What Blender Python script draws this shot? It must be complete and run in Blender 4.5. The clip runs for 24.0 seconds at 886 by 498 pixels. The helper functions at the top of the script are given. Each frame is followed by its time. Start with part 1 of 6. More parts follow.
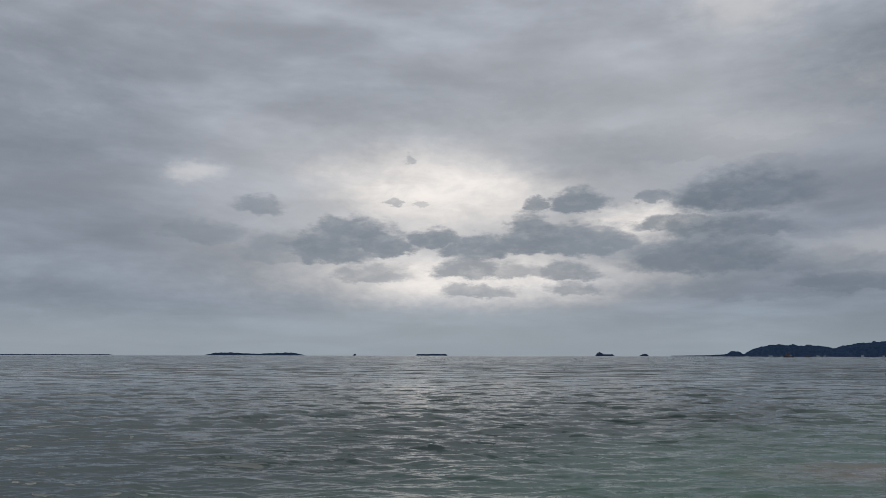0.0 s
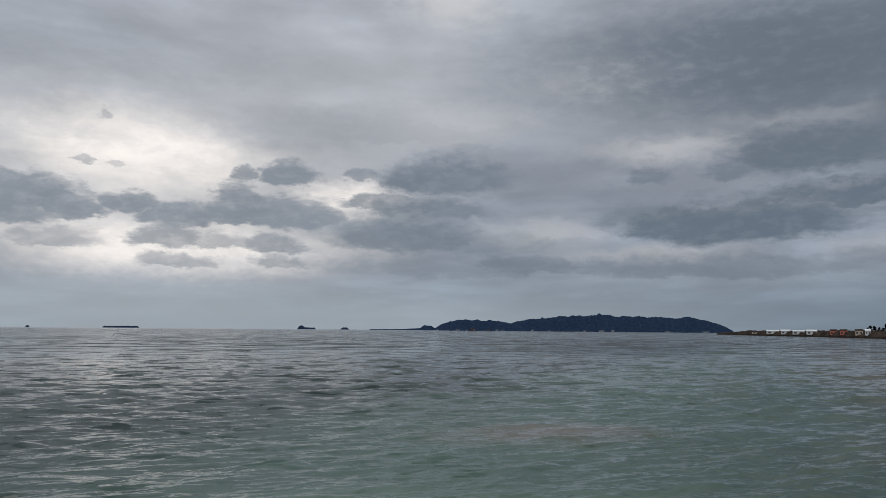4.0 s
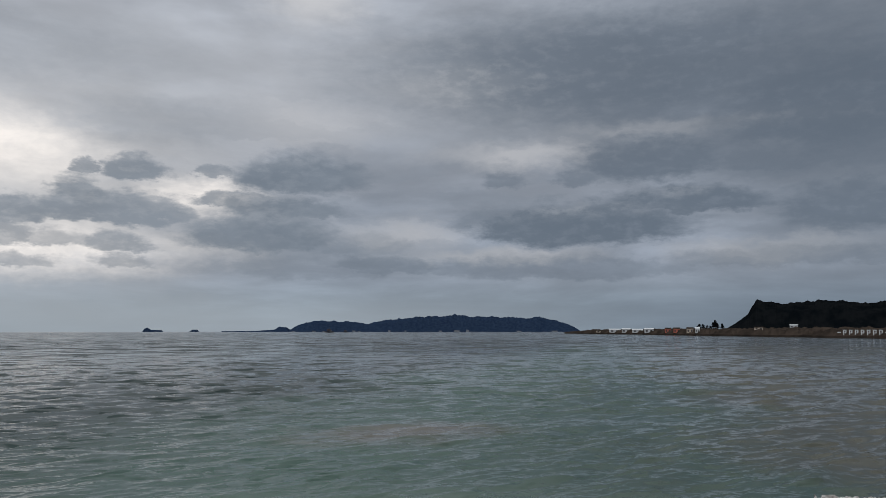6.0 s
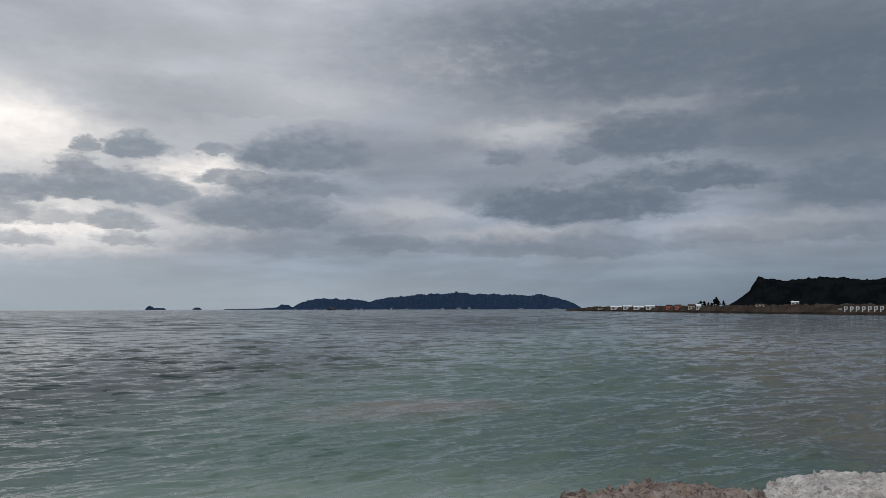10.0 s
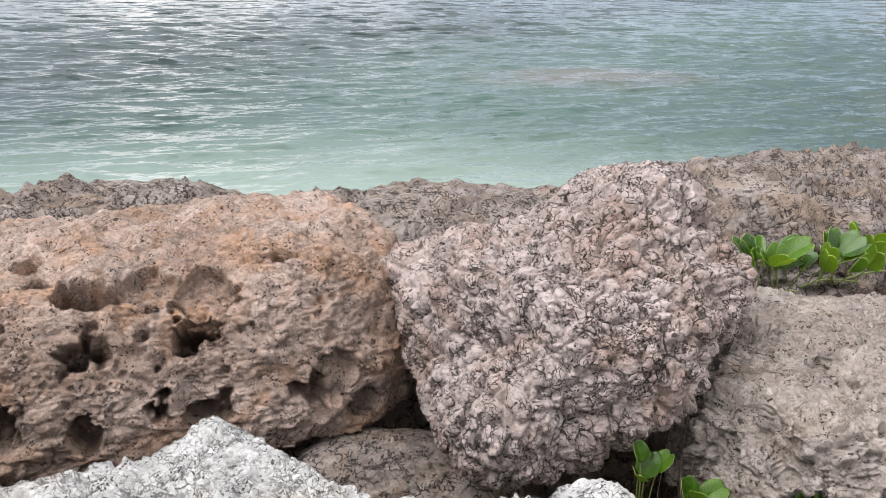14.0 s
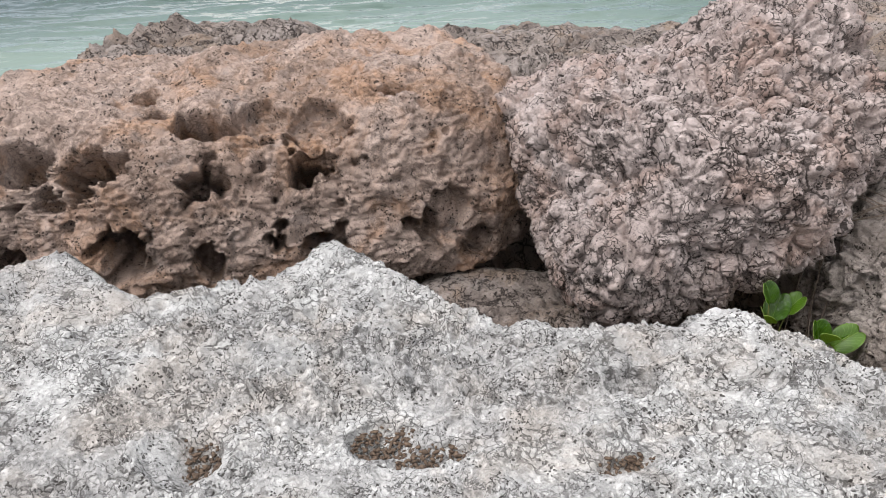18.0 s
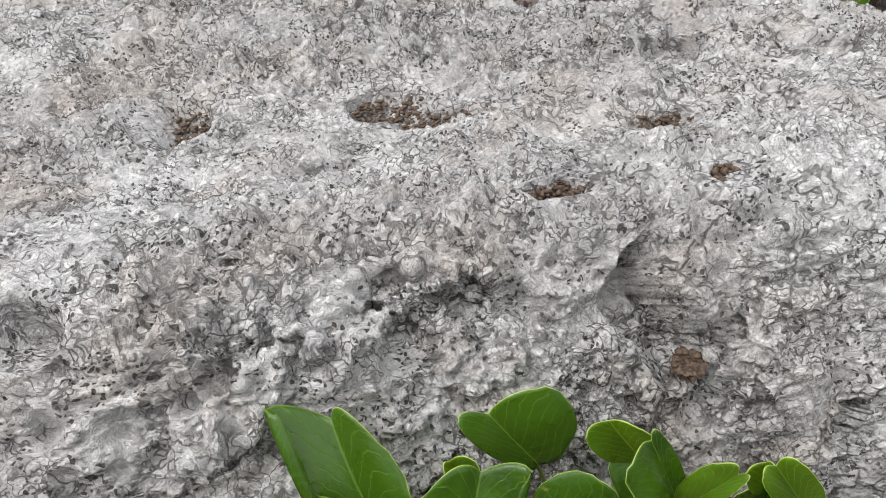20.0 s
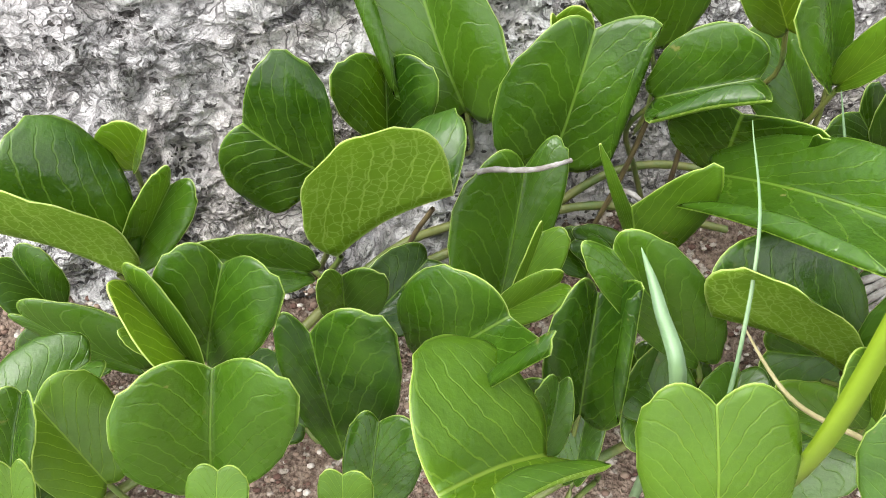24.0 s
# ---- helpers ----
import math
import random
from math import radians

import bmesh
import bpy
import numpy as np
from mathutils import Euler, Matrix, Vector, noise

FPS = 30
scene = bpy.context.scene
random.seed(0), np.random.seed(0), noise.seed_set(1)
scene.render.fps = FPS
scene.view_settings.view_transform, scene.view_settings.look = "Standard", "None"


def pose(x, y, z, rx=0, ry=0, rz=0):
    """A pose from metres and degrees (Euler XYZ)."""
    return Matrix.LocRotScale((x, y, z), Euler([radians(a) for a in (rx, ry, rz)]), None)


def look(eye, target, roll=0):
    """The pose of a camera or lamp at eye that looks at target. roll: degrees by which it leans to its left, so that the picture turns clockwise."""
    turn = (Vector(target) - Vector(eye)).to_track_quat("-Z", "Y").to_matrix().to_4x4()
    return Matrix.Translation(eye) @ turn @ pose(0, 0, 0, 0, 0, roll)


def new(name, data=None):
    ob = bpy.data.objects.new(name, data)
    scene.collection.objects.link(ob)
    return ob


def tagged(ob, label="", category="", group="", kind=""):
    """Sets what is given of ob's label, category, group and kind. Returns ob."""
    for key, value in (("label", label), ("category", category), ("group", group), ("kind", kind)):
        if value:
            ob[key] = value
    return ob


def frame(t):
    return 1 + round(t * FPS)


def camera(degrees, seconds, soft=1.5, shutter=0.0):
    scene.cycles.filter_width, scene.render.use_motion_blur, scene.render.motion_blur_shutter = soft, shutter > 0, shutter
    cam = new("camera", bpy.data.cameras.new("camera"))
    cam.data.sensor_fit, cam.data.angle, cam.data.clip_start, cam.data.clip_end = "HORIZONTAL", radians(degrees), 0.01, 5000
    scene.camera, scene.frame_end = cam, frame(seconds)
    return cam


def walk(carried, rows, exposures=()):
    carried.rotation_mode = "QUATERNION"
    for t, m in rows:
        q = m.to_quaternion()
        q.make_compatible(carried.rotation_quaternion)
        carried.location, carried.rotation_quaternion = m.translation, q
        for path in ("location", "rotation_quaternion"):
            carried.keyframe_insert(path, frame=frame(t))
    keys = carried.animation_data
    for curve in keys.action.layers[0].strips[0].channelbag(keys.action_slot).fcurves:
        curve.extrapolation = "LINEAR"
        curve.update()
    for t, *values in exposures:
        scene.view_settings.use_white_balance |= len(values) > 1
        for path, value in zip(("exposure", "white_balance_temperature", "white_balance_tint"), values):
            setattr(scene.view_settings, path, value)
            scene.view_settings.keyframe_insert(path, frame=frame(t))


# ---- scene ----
# ---------------------------------------------------------------- camera
cam = camera(59.9, 24.0, soft=0.8)
# seconds, x, y, z, yaw, pitch, roll (roll turns the camera about its own line of sight)
ROWS = [
    (0.0, -0.023, -0.060, 2.092, -0.00, 7.87, 0.11),
    (0.5, -0.023, -0.060, 2.092, -0.02, 7.65, 0.34),
    (1.0, -0.023, -0.060, 2.092, -0.03, 7.47, 0.29),
    (1.5, -0.023, -0.060, 2.092, -0.47, 7.01, 0.22),
    (2.0, -0.023, -0.060, 2.092, -2.84, 6.16, -0.28),
    (2.5, -0.023, -0.060, 2.092, -6.97, 5.96, -0.93),
    (3.0, -0.023, -0.060, 2.092, -11.47, 5.92, -0.32),
    (3.5, -0.023, -0.060, 2.092, -16.83, 5.92, 0.28),
    (5.5, -0.023, -0.060, 2.092, -31.19, 6.18, -0.01),
    (6.0, -0.023, -0.060, 2.092, -32.38, 6.10, -0.04),
    (6.5, -0.023, -0.060, 2.092, -32.69, 6.05, -0.14),
    (7.0, -0.023, -0.060, 2.092, -32.90, 5.98, 0.02),
    (7.5, -0.023, -0.060, 2.092, -33.37, 5.91, -0.10),
    (8.0, -0.023, -0.060, 2.092, -33.67, 5.95, 0.18),
    (8.5, -0.023, -0.060, 2.092, -33.78, 5.81, -0.01),
    (9.0, -0.023, -0.060, 2.092, -33.87, 5.70, 0.03),
    (9.5, -0.023, -0.060, 2.092, -33.81, 5.51, -0.14),
    (11.5, -0.023, -0.060, 2.092, -23.17, -3.98, 1.09),
    (12.0, -0.027, -0.052, 2.066, -21.86, -7.57, 1.38),
    (12.5, -0.025, -0.047, 2.042, -20.65, -10.98, 1.33),
    (13.0, -0.019, -0.035, 2.016, -19.69, -14.31, 1.48),
    (13.5, -0.012, -0.025, 1.988, -19.39, -17.12, 1.34),
    (14.0, -0.012, -0.019, 1.968, -19.08, -19.87, 1.31),
    (14.5, -0.010, -0.012, 1.950, -18.25, -22.60, 0.98),
    (15.0, -0.004, -0.008, 1.924, -17.61, -25.66, 0.67),
    (15.5, -0.002, -0.004, 1.905, -17.41, -27.69, 0.53),
    (16.0, 0.000, 0.000, 1.900, -17.33, -28.37, 0.45),
    (16.5, 0.000, 0.001, 1.901, -17.26, -28.73, 0.43),
    (17.0, -0.021, 0.007, 1.910, -15.46, -28.58, -0.05),
    (17.5, -0.045, 0.008, 1.908, -12.72, -28.17, -0.51),
    (19.5, -0.039, 0.006, 1.754, -9.10, -40.86, -2.53),
    (20.0, -0.039, 0.003, 1.728, -8.62, -44.73, -3.01),
    (20.5, -0.040, -0.004, 1.694, -8.70, -48.88, -2.50),
    (21.0, -0.040, -0.013, 1.659, -7.73, -52.41, -3.06),
    (21.5, -0.048, -0.014, 1.635, -8.48, -56.56, -2.42),
    (22.0, -0.048, -0.021, 1.617, -7.11, -58.60, -2.71),
    (22.5, -0.047, -0.025, 1.607, -6.11, -60.73, -3.04),
    (23.0, -0.046, -0.026, 1.605, -6.40, -61.62, -2.80),
    (23.5, -0.050, -0.025, 1.603, -7.01, -62.29, -1.95),
    (24.0, -0.080, -0.024, 1.606, -2.48, -63.07, -4.69),

]
walk(cam, [(t, pose(x, y, z, 90 + p, 0, w) @ pose(0, 0, 0, 0, 0, r)) for t, x, y, z, w, p, r in ROWS],
     exposures=[(0.0, -0.05), (2.0, 0.07), (7.0, 0.04), (9.5, 0.16), (12.0, 0.40), (13.0, 1.00), (14.0, 1.50), (15.0, 1.48), (17.5, 1.40), (19.5, 1.16), (20.3, 1.18), (21.0, 1.42), (22.0, 1.80), (23.0, 2.04), (24.0, 2.08)])

# ---------------------------------------------------------------- node helpers


class Nodes:
    """Short hand for wiring a node tree."""

    def __init__(self, tree):
        self.tree = tree

    def add(self, kind, **inputs):
        node = self.tree.nodes.new(kind)
        for key, value in inputs.items():
            self.put(node, key, value)
        return node

    def put(self, node, key, value):
        slot = node.inputs[int(key[1:])] if key[0] == "i" and key[1:].isdigit() else node.inputs[key]
        if isinstance(value, bpy.types.NodeSocket):
            self.tree.links.new(value, slot)
        else:
            slot.default_value = value

    def math(self, op, a, b=0.0, c=0.0, clamp=False):
        node = self.tree.nodes.new("ShaderNodeMath")
        node.operation, node.use_clamp = op, clamp
        for i, v in enumerate((a, b, c)):
            self.put(node, f"i{i}", v)
        return node.outputs[0]

    def vec(self, op, a, b=(0, 0, 0)):
        node = self.tree.nodes.new("ShaderNodeVectorMath")
        node.operation = op
        self.put(node, "i0", a)
        if op == "SCALE":
            self.put(node, "Scale", b)
        else:
            self.put(node, "i1", b)
        return node.outputs["Value" if op in ("LENGTH", "DOT_PRODUCT") else "Vector"]

    def xyz(self, x, y, z=0.0):
        node = self.add("ShaderNodeCombineXYZ", i0=x, i1=y, i2=z)
        return node.outputs[0]

    def split(self, v):
        node = self.add("ShaderNodeSeparateXYZ", i0=v)
        return node.outputs[0], node.outputs[1], node.outputs[2]

    def noise(self, vector, scale, detail=4.0, rough=0.55, lac=2.0, dist=0.0, color=False):
        node = self.add("ShaderNodeTexNoise", Vector=vector, Scale=scale, Detail=detail, Roughness=rough, Lacunarity=lac, Distortion=dist)
        return node.outputs["Color" if color else "Fac"]

    def cells(self, vector, scale, feature="F1", rand=1.0):
        node = self.tree.nodes.new("ShaderNodeTexVoronoi")
        node.feature = feature
        self.put(node, "Vector", vector)
        self.put(node, "Scale", scale)
        self.put(node, "Randomness", rand)
        return node.outputs["Distance"]

    def step(self, v, lo, hi, a=0.0, b=1.0):
        node = self.tree.nodes.new("ShaderNodeMapRange")
        node.interpolation_type = "SMOOTHSTEP"
        for i, q in enumerate((v, lo, hi, a, b)):
            self.put(node, f"i{i}", q)
        return node.outputs[0]

    def mix(self, fac, a, b, blend="MIX"):
        node = self.tree.nodes.new("ShaderNodeMix")
        node.data_type, node.blend_type = "RGBA", blend
        self.put(node, "i0", fac)
        for key, v in (("i6", a), ("i7", b)):
            self.put(node, key, v if isinstance(v, bpy.types.NodeSocket) else (*v, 1.0))
        return node.outputs[2]

    def bump(self, height, strength, distance, normal=None):
        node = self.add("ShaderNodeBump", Strength=strength, Distance=distance, Height=height)
        if normal is not None:
            self.put(node, "Normal", normal)
        return node.outputs[0]


# ---------------------------------------------------------------- sky: an overcast evening, the sun behind broken cloud
SUN_AZ, SUN_EL = -95.0, 56.0  # the brightest part of the cover as it lights the shore
world = bpy.data.worlds.new("overcast_sky")
scene.world = world
world.use_nodes = True
world.node_tree.nodes.clear()
W = Nodes(world.node_tree)
way = W.add("ShaderNodeTexCoord").outputs["Generated"]
dx, dy, dz = W.split(way)
AZ = W.math("MULTIPLY", W.math("ARCTAN2", dx, dy), 57.29578)
EL = W.math("MULTIPLY", W.math("ARCSINE", dz), 57.29578)
# cloud sheets seen at a low angle are drawn out sideways; away from the horizon they open up
flat = W.math("ADD", W.math("MAXIMUM", dz, 0.0), 0.10)
sheet = W.xyz(W.math("DIVIDE", dx, flat), W.math("DIVIDE", dy, flat), 0.0)
warp = W.noise(W.xyz(AZ, W.math("MULTIPLY", EL, 1.9)), 0.16, 6.0, 0.6, color=True)
wr, wg, wb = W.split(warp)
fine = W.noise(W.xyz(W.math("MULTIPLY", AZ, 0.85), W.math("MULTIPLY", EL, 1.7)), 0.75, 6.0, 0.62, color=True)
fr, fg, fb = W.split(fine)
AZW = W.math("ADD", AZ, W.math("ADD", W.math("MULTIPLY", W.math("SUBTRACT", wr, 0.5), 7.0), W.math("MULTIPLY", W.math("SUBTRACT", fr, 0.5), 2.6)))
ELW = W.math("ADD", EL, W.math("ADD", W.math("MULTIPLY", W.math("SUBTRACT", wg, 0.5), 2.2), W.math("MULTIPLY", W.math("SUBTRACT", fg, 0.5), 1.5)))


def spot(az, el, raz, rel, soft=1.0, a=AZW, e=ELW, under=1.0):
    """A soft oval patch of the sky, 1 in its middle and 0 past its edge."""
    up = W.math("MULTIPLY_ADD", e, 1 / rel, -el / rel)
    if under != 1.0:
        up = W.math("MAXIMUM", up, W.math("MULTIPLY", up, -under))
    d = W.vec("LENGTH", W.xyz(W.math("MULTIPLY_ADD", a, 1 / raz, -az / raz), up))
    return W.step(d, 1.0 + 0.35 * soft, 1.0 - 0.75 * soft)


layer = W.noise(sheet, 0.55, 6.0, 0.58, dist=0.4)
layer2 = W.noise(W.xyz(W.math("MULTIPLY", AZ, 0.35), EL), 0.20, 5.0, 0.55, dist=0.3)
base = W.mix(W.step(EL, 0.0, 5.0), (0.205, 0.275, 0.345), (0.262, 0.296, 0.355))
base = W.mix(W.step(EL, 5.0, 20.0), base, (0.335, 0.362, 0.412))
base = W.mix(W.step(EL, 20.0, 62.0), base, (1.16, 1.18, 1.20))
# clouds behind, lit by the low sun
base = W.mix(W.step(dy, 0.1, -0.6), base, (0.68, 0.68, 0.69))
# the cover thickens away from the sun
far_side = W.math("MULTIPLY", W.math("MULTIPLY", W.step(AZ, 8.0, 55.0), W.step(AZ, 125.0, 70.0)), W.step(EL, 60.0, 25.0))
base = W.mix(W.math("MULTIPLY", W.math("MULTIPLY", far_side, W.step(EL, 9.0, 16.0, 0.35, 1.0)), 0.36), base, (0.172, 0.200, 0.242))
layer3 = W.noise(W.xyz(W.math("MULTIPLY", AZ, 0.28), W.math("MULTIPLY", EL, 1.4), 3.0), 0.36, 5.0, 0.52, dist=0.2)
shade = W.math("ADD", W.math("MULTIPLY", layer, 0.45), W.math("ADD", W.math("MULTIPLY", layer2, 0.45), W.math("MULTIPLY", layer3, 0.24)))
shade = W.step(shade, 0.44, 0.82, 0.70, 1.34)
base = W.mix(1.0, base, W.xyz(shade, shade, shade), "MULTIPLY")
# thin cover round the sun
halo = spot(0.5, 10.5, 20.0, 9.0, 1.3)
base = W.mix(W.math("MULTIPLY", halo, 0.55), base, (0.56, 0.545, 0.53))
AZC = W.math("ADD", AZ, W.math("MULTIPLY", W.math("SUBTRACT", wb, 0.5), 16.0))
AZE = W.math("ADD", AZ, W.math("ADD", W.math("MULTIPLY", W.math("SUBTRACT", wr, 0.5), 3.0), W.math("MULTIPLY", W.math("SUBTRACT", fr, 0.5), 2.6)))
ELE = W.math("ADD", EL, W.math("ADD", W.math("MULTIPLY", W.math("SUBTRACT", wg, 0.5), 1.0), W.math("MULTIPLY", W.math("SUBTRACT", fg, 0.5), 1.5)))
core = W.math("MAXIMUM", spot(-0.6, 12.2, 8.6, 3.0, 1.33, AZC, ELE), W.math("MAXIMUM", spot(1.5, 5.7, 14.0, 2.0, 1.33, AZC, ELE), spot(15.0, 9.6, 4.0, 1.5, 1.2, AZE, ELE)))
veil = W.noise(W.xyz(W.math("MULTIPLY", AZ, 0.55), W.math("MULTIPLY", EL, 1.2), 5.0), 0.55, 5.0, 0.6, dist=0.5)
base = W.mix(W.math("MULTIPLY", core, W.step(veil, 0.30, 0.66, 0.62, 1.0)), base, (0.800, 0.755, 0.718))
for bright in (spot(52.0, 14.6, 11.0, 0.8, 1.2), spot(38.0, 12.9, 7.0, 1.1, 1.2), spot(36.0, 5.6, 7.0, 0.7, 1.2), spot(56.0, 5.6, 7.0, 1.0, 1.2), spot(29.0, 7.2, 6.0, 1.3, 1.2), spot(20.8, 15.0, 7.0, 1.8, 1.2), spot(35.0, 18.4, 4.0, 1.6, 1.2)):
    base = W.mix(W.math("MULTIPLY", bright, 0.80), base, (0.405, 0.410, 0.430))
for bright in (spot(-18.4, 13.0, 2.2, 0.9, 1.2), spot(22.5, 24.0, 4.0, 2.5, 1.2), spot(33.0, 18.0, 5.0, 1.6, 1.2)):
    base = W.mix(W.math("MULTIPLY", bright, 0.5), base, (0.62, 0.61, 0.61))
tatter = W.math("SUBTRACT", W.noise(W.xyz(W.math("MULTIPLY", AZ, 0.45), W.math("MULTIPLY", EL, 1.35), 2.0), 1.15, 5.0, 0.60), 0.5)
dark, crest = None, None


def cloud(az, el, raz, rel, weight=0.80, soft=0.55):
    """One dark cloud in front of the bright cover, at a bearing and height in degrees: ragged lighter top, soft flat base."""
    global dark, crest
    raz, rel = raz * 1.12, rel * 1.22
    up = W.math("MULTIPLY_ADD", ELE, 1 / rel, -(el - 0.3 * rel) / rel)
    if soft < 1:
        up = W.math("MAXIMUM", W.math("MULTIPLY", up, 0.80), W.math("MULTIPLY", up, -1.5))
    d = W.vec("LENGTH", W.xyz(W.math("MULTIPLY_ADD", AZE, 1 / raz, -az / raz), up))
    d = W.math("MULTIPLY_ADD", tatter, (0.9 if az < 16 else 0.55) if soft < 1 else 0.3, d)
    m = W.math("MULTIPLY", W.step(d, 1.0 + 0.25 * soft, 1.0 - 0.55 * soft), weight)
    high = W.math("MULTIPLY", m, W.step(ELE, el, el + 0.9 * rel))
    dark = m if dark is None else W.math("MAXIMUM", dark, m)
    crest = high if crest is None else W.math("MAXIMUM", crest, high)


# the chain of small clouds before the bright gap
cloud(-6.6, 8.9, 3.4, 1.2)
cloud(-8.6, 7.9, 3.4, 1.1, 0.8, 0.7)
cloud(-4.0, 8.0, 2.2, 0.8, 0.8)
cloud(-0.6, 8.7, 2.2, 0.8)
cloud(2.4, 8.0, 2.6, 0.9)
cloud(7.0, 9.2, 2.2, 1.3)
cloud(10.3, 8.6, 3.4, 1.1)
cloud(5.4, 8.2, 2.2, 0.7, 0.8)
cloud(1.9, 6.5, 2.7, 0.8, 0.75, 0.7)
cloud(5.2, 6.4, 3.0, 0.6, 0.6, 0.8)
cloud(9.1, 6.2, 2.6, 0.7, 0.75, 0.7)
cloud(2.5, 4.8, 2.7, 0.5, 0.6, 0.7)
cloud(9.6, 4.9, 2.4, 0.5, 0.6, 0.8)
cloud(-5.6, 6.0, 3.0, 0.7, 0.6, 0.8)
cloud(7.2, 11.3, 1.1, 0.5, 0.75)
cloud(10.3, 11.3, 1.9, 0.9, 0.8)
cloud(-2.4, 14.5, 0.6, 0.3, 0.4, 0.8)
cloud(-4.0, 11.4, 0.8, 0.3, 0.5)
cloud(-1.6, 11.2, 0.6, 0.25, 0.35)
cloud(-13.7, 10.9, 1.8, 0.6, 0.5, 0.8)
cloud(-17.6, 8.9, 3.2, 0.8, 0.5, 0.9)
cloud(-12.0, 7.8, 3.0, 1.2, 0.5, 0.9)
# banks towards the headland
cloud(15.2, 11.6, 1.5, 0.5, 0.6)
cloud(17.2, 9.5, 3.0, 0.6)
cloud(20.6, 9.0, 4.4, 0.8, 0.85, 0.7)
cloud(21.7, 11.5, 5.0, 1.4, 0.9, 0.75)
cloud(19.1, 7.2, 5.8, 1.4, 0.85, 0.75)
cloud(25.6, 6.6, 5.0, 1.0, 0.5, 0.9)
cloud(27.9, 5.0, 5.0, 0.7, 0.65, 0.8)
cloud(21.6, 4.7, 8.0, 0.9, 0.45, 0.9)
cloud(36.9, 8.4, 4.0, 1.0, 0.6, 0.9)
cloud(42.4, 7.9, 8.0, 1.5, 0.95, 0.65)
cloud(36.9, 11.2, 1.5, 0.6, 0.55, 0.8)
cloud(42.2, 11.2, 1.6, 0.7, 0.55, 0.8)
cloud(49.8, 9.4, 6.0, 0.9, 0.9, 0.65)
cloud(47.9, 12.6, 6.0, 1.7, 0.8, 0.8)
cloud(60.5, 8.8, 4.6, 1.9, 0.8, 0.8)
cloud(56.0, 12.0, 4.0, 1.0, 0.6, 0.8)
cloud(40.0, 4.8, 10.0, 0.9, 0.5, 0.8)
cloud(56.0, 5.2, 8.0, 0.7, 0.45, 0.8)
# broad soft banks
cloud(26.0, 7.5, 13.0, 4.0, 0.22, 1.25)
cloud(-15.0, 5.6, 9.0, 2.6, 0.40, 1.25)
cloud(-27.0, 4.2, 8.0, 3.2, 0.55, 1.25)
cloud(-27.0, 9.5, 9.0, 2.6, 0.35, 1.25)
cloud(-30.0, 19.0, 11.0, 5.0, 0.5, 1.2)
cloud(12.0, 15.4, 8.0, 1.6, 0.30, 1.2)
cloud(0.0, 19.4, 16.0, 2.2, 0.3, 1.2)
cloud(46.0, 20.5, 20.0, 4.0, 0.80, 1.2)
cloud(60.0, 17.0, 10.0, 4.5, 0.85, 1.2)
body = W.mix(W.step(AZ, 12.0, 45.0), W.mix(W.step(wb, 0.3, 0.7), (0.122, 0.150, 0.186), (0.170, 0.200, 0.240)), (0.098, 0.124, 0.160))
# layered banks with flat bases and ragged tops
layer4 = W.noise(W.xyz(W.math("MULTIPLY", AZ, 0.14), W.math("MULTIPLY", ELW, 0.85), 9.0), 0.50, 4.0, 0.50, dist=0.2)
banks = W.math("MULTIPLY", W.step(layer4, 0.48, 0.575), W.math("MULTIPLY", W.step(AZ, 8.0, 20.0), W.math("MULTIPLY", W.step(EL, 2.0, 5.0), W.step(EL, 24.0, 12.0))))
base = W.mix(W.math("MULTIPLY", banks, 0.22), base, (0.150, 0.178, 0.218))
base = W.mix(W.math("MULTIPLY", spot(14.0, 19.0, 17.0, 5.0, 1.3), 0.40), base, (0.42, 0.43, 0.45))
base = W.mix(W.math("MULTIPLY", spot(31.0, 17.5, 14.0, 5.0, 1.3), 0.40), base, (0.375, 0.388, 0.415))
body = W.mix(W.math("MULTIPLY", crest, W.step(fb, 0.40, 0.62, 0.15, 0.60)), body, (0.330, 0.350, 0.385))
base = W.mix(W.math("MULTIPLY", dark, W.step(fr, 0.32, 0.55, 0.80, 1.0)), base, body)
base = W.mix(W.math("MULTIPLY", W.math("MULTIPLY", W.step(AZ, 38.0, 66.0), W.step(AZ, 130.0, 90.0)), W.step(EL, 26.0, 12.0, 0.0, 0.38)), base, (0.100, 0.126, 0.162))
base = W.mix(W.math("MULTIPLY", spot(60.0, 18.0, 22.0, 8.0, 1.3), 0.50), base, (0.080, 0.100, 0.128))
# rain haze in a band over the sea
base = W.mix(W.math("MULTIPLY", W.step(EL, 4.2, 0.8), 0.70), base, W.mix(W.step(AZ, 12.0, 60.0), (0.288, 0.318, 0.348), (0.112, 0.142, 0.182)))
sky = W.tree.nodes.new("ShaderNodeTexSky")
sky.sky_type, sky.sun_disc, sky.sun_elevation, sky.sun_rotation = "NISHITA", False, radians(SUN_EL), radians(SUN_AZ)
clear = W.vec("SCALE", sky.outputs[0], 0.05)
base = W.mix(0.97, clear, W.vec("SCALE", base, 1.22))
W.tree.links.new(W.add("ShaderNodeBackground", Color=base, Strength=1.0).outputs[0], W.add("ShaderNodeOutputWorld").inputs[0])

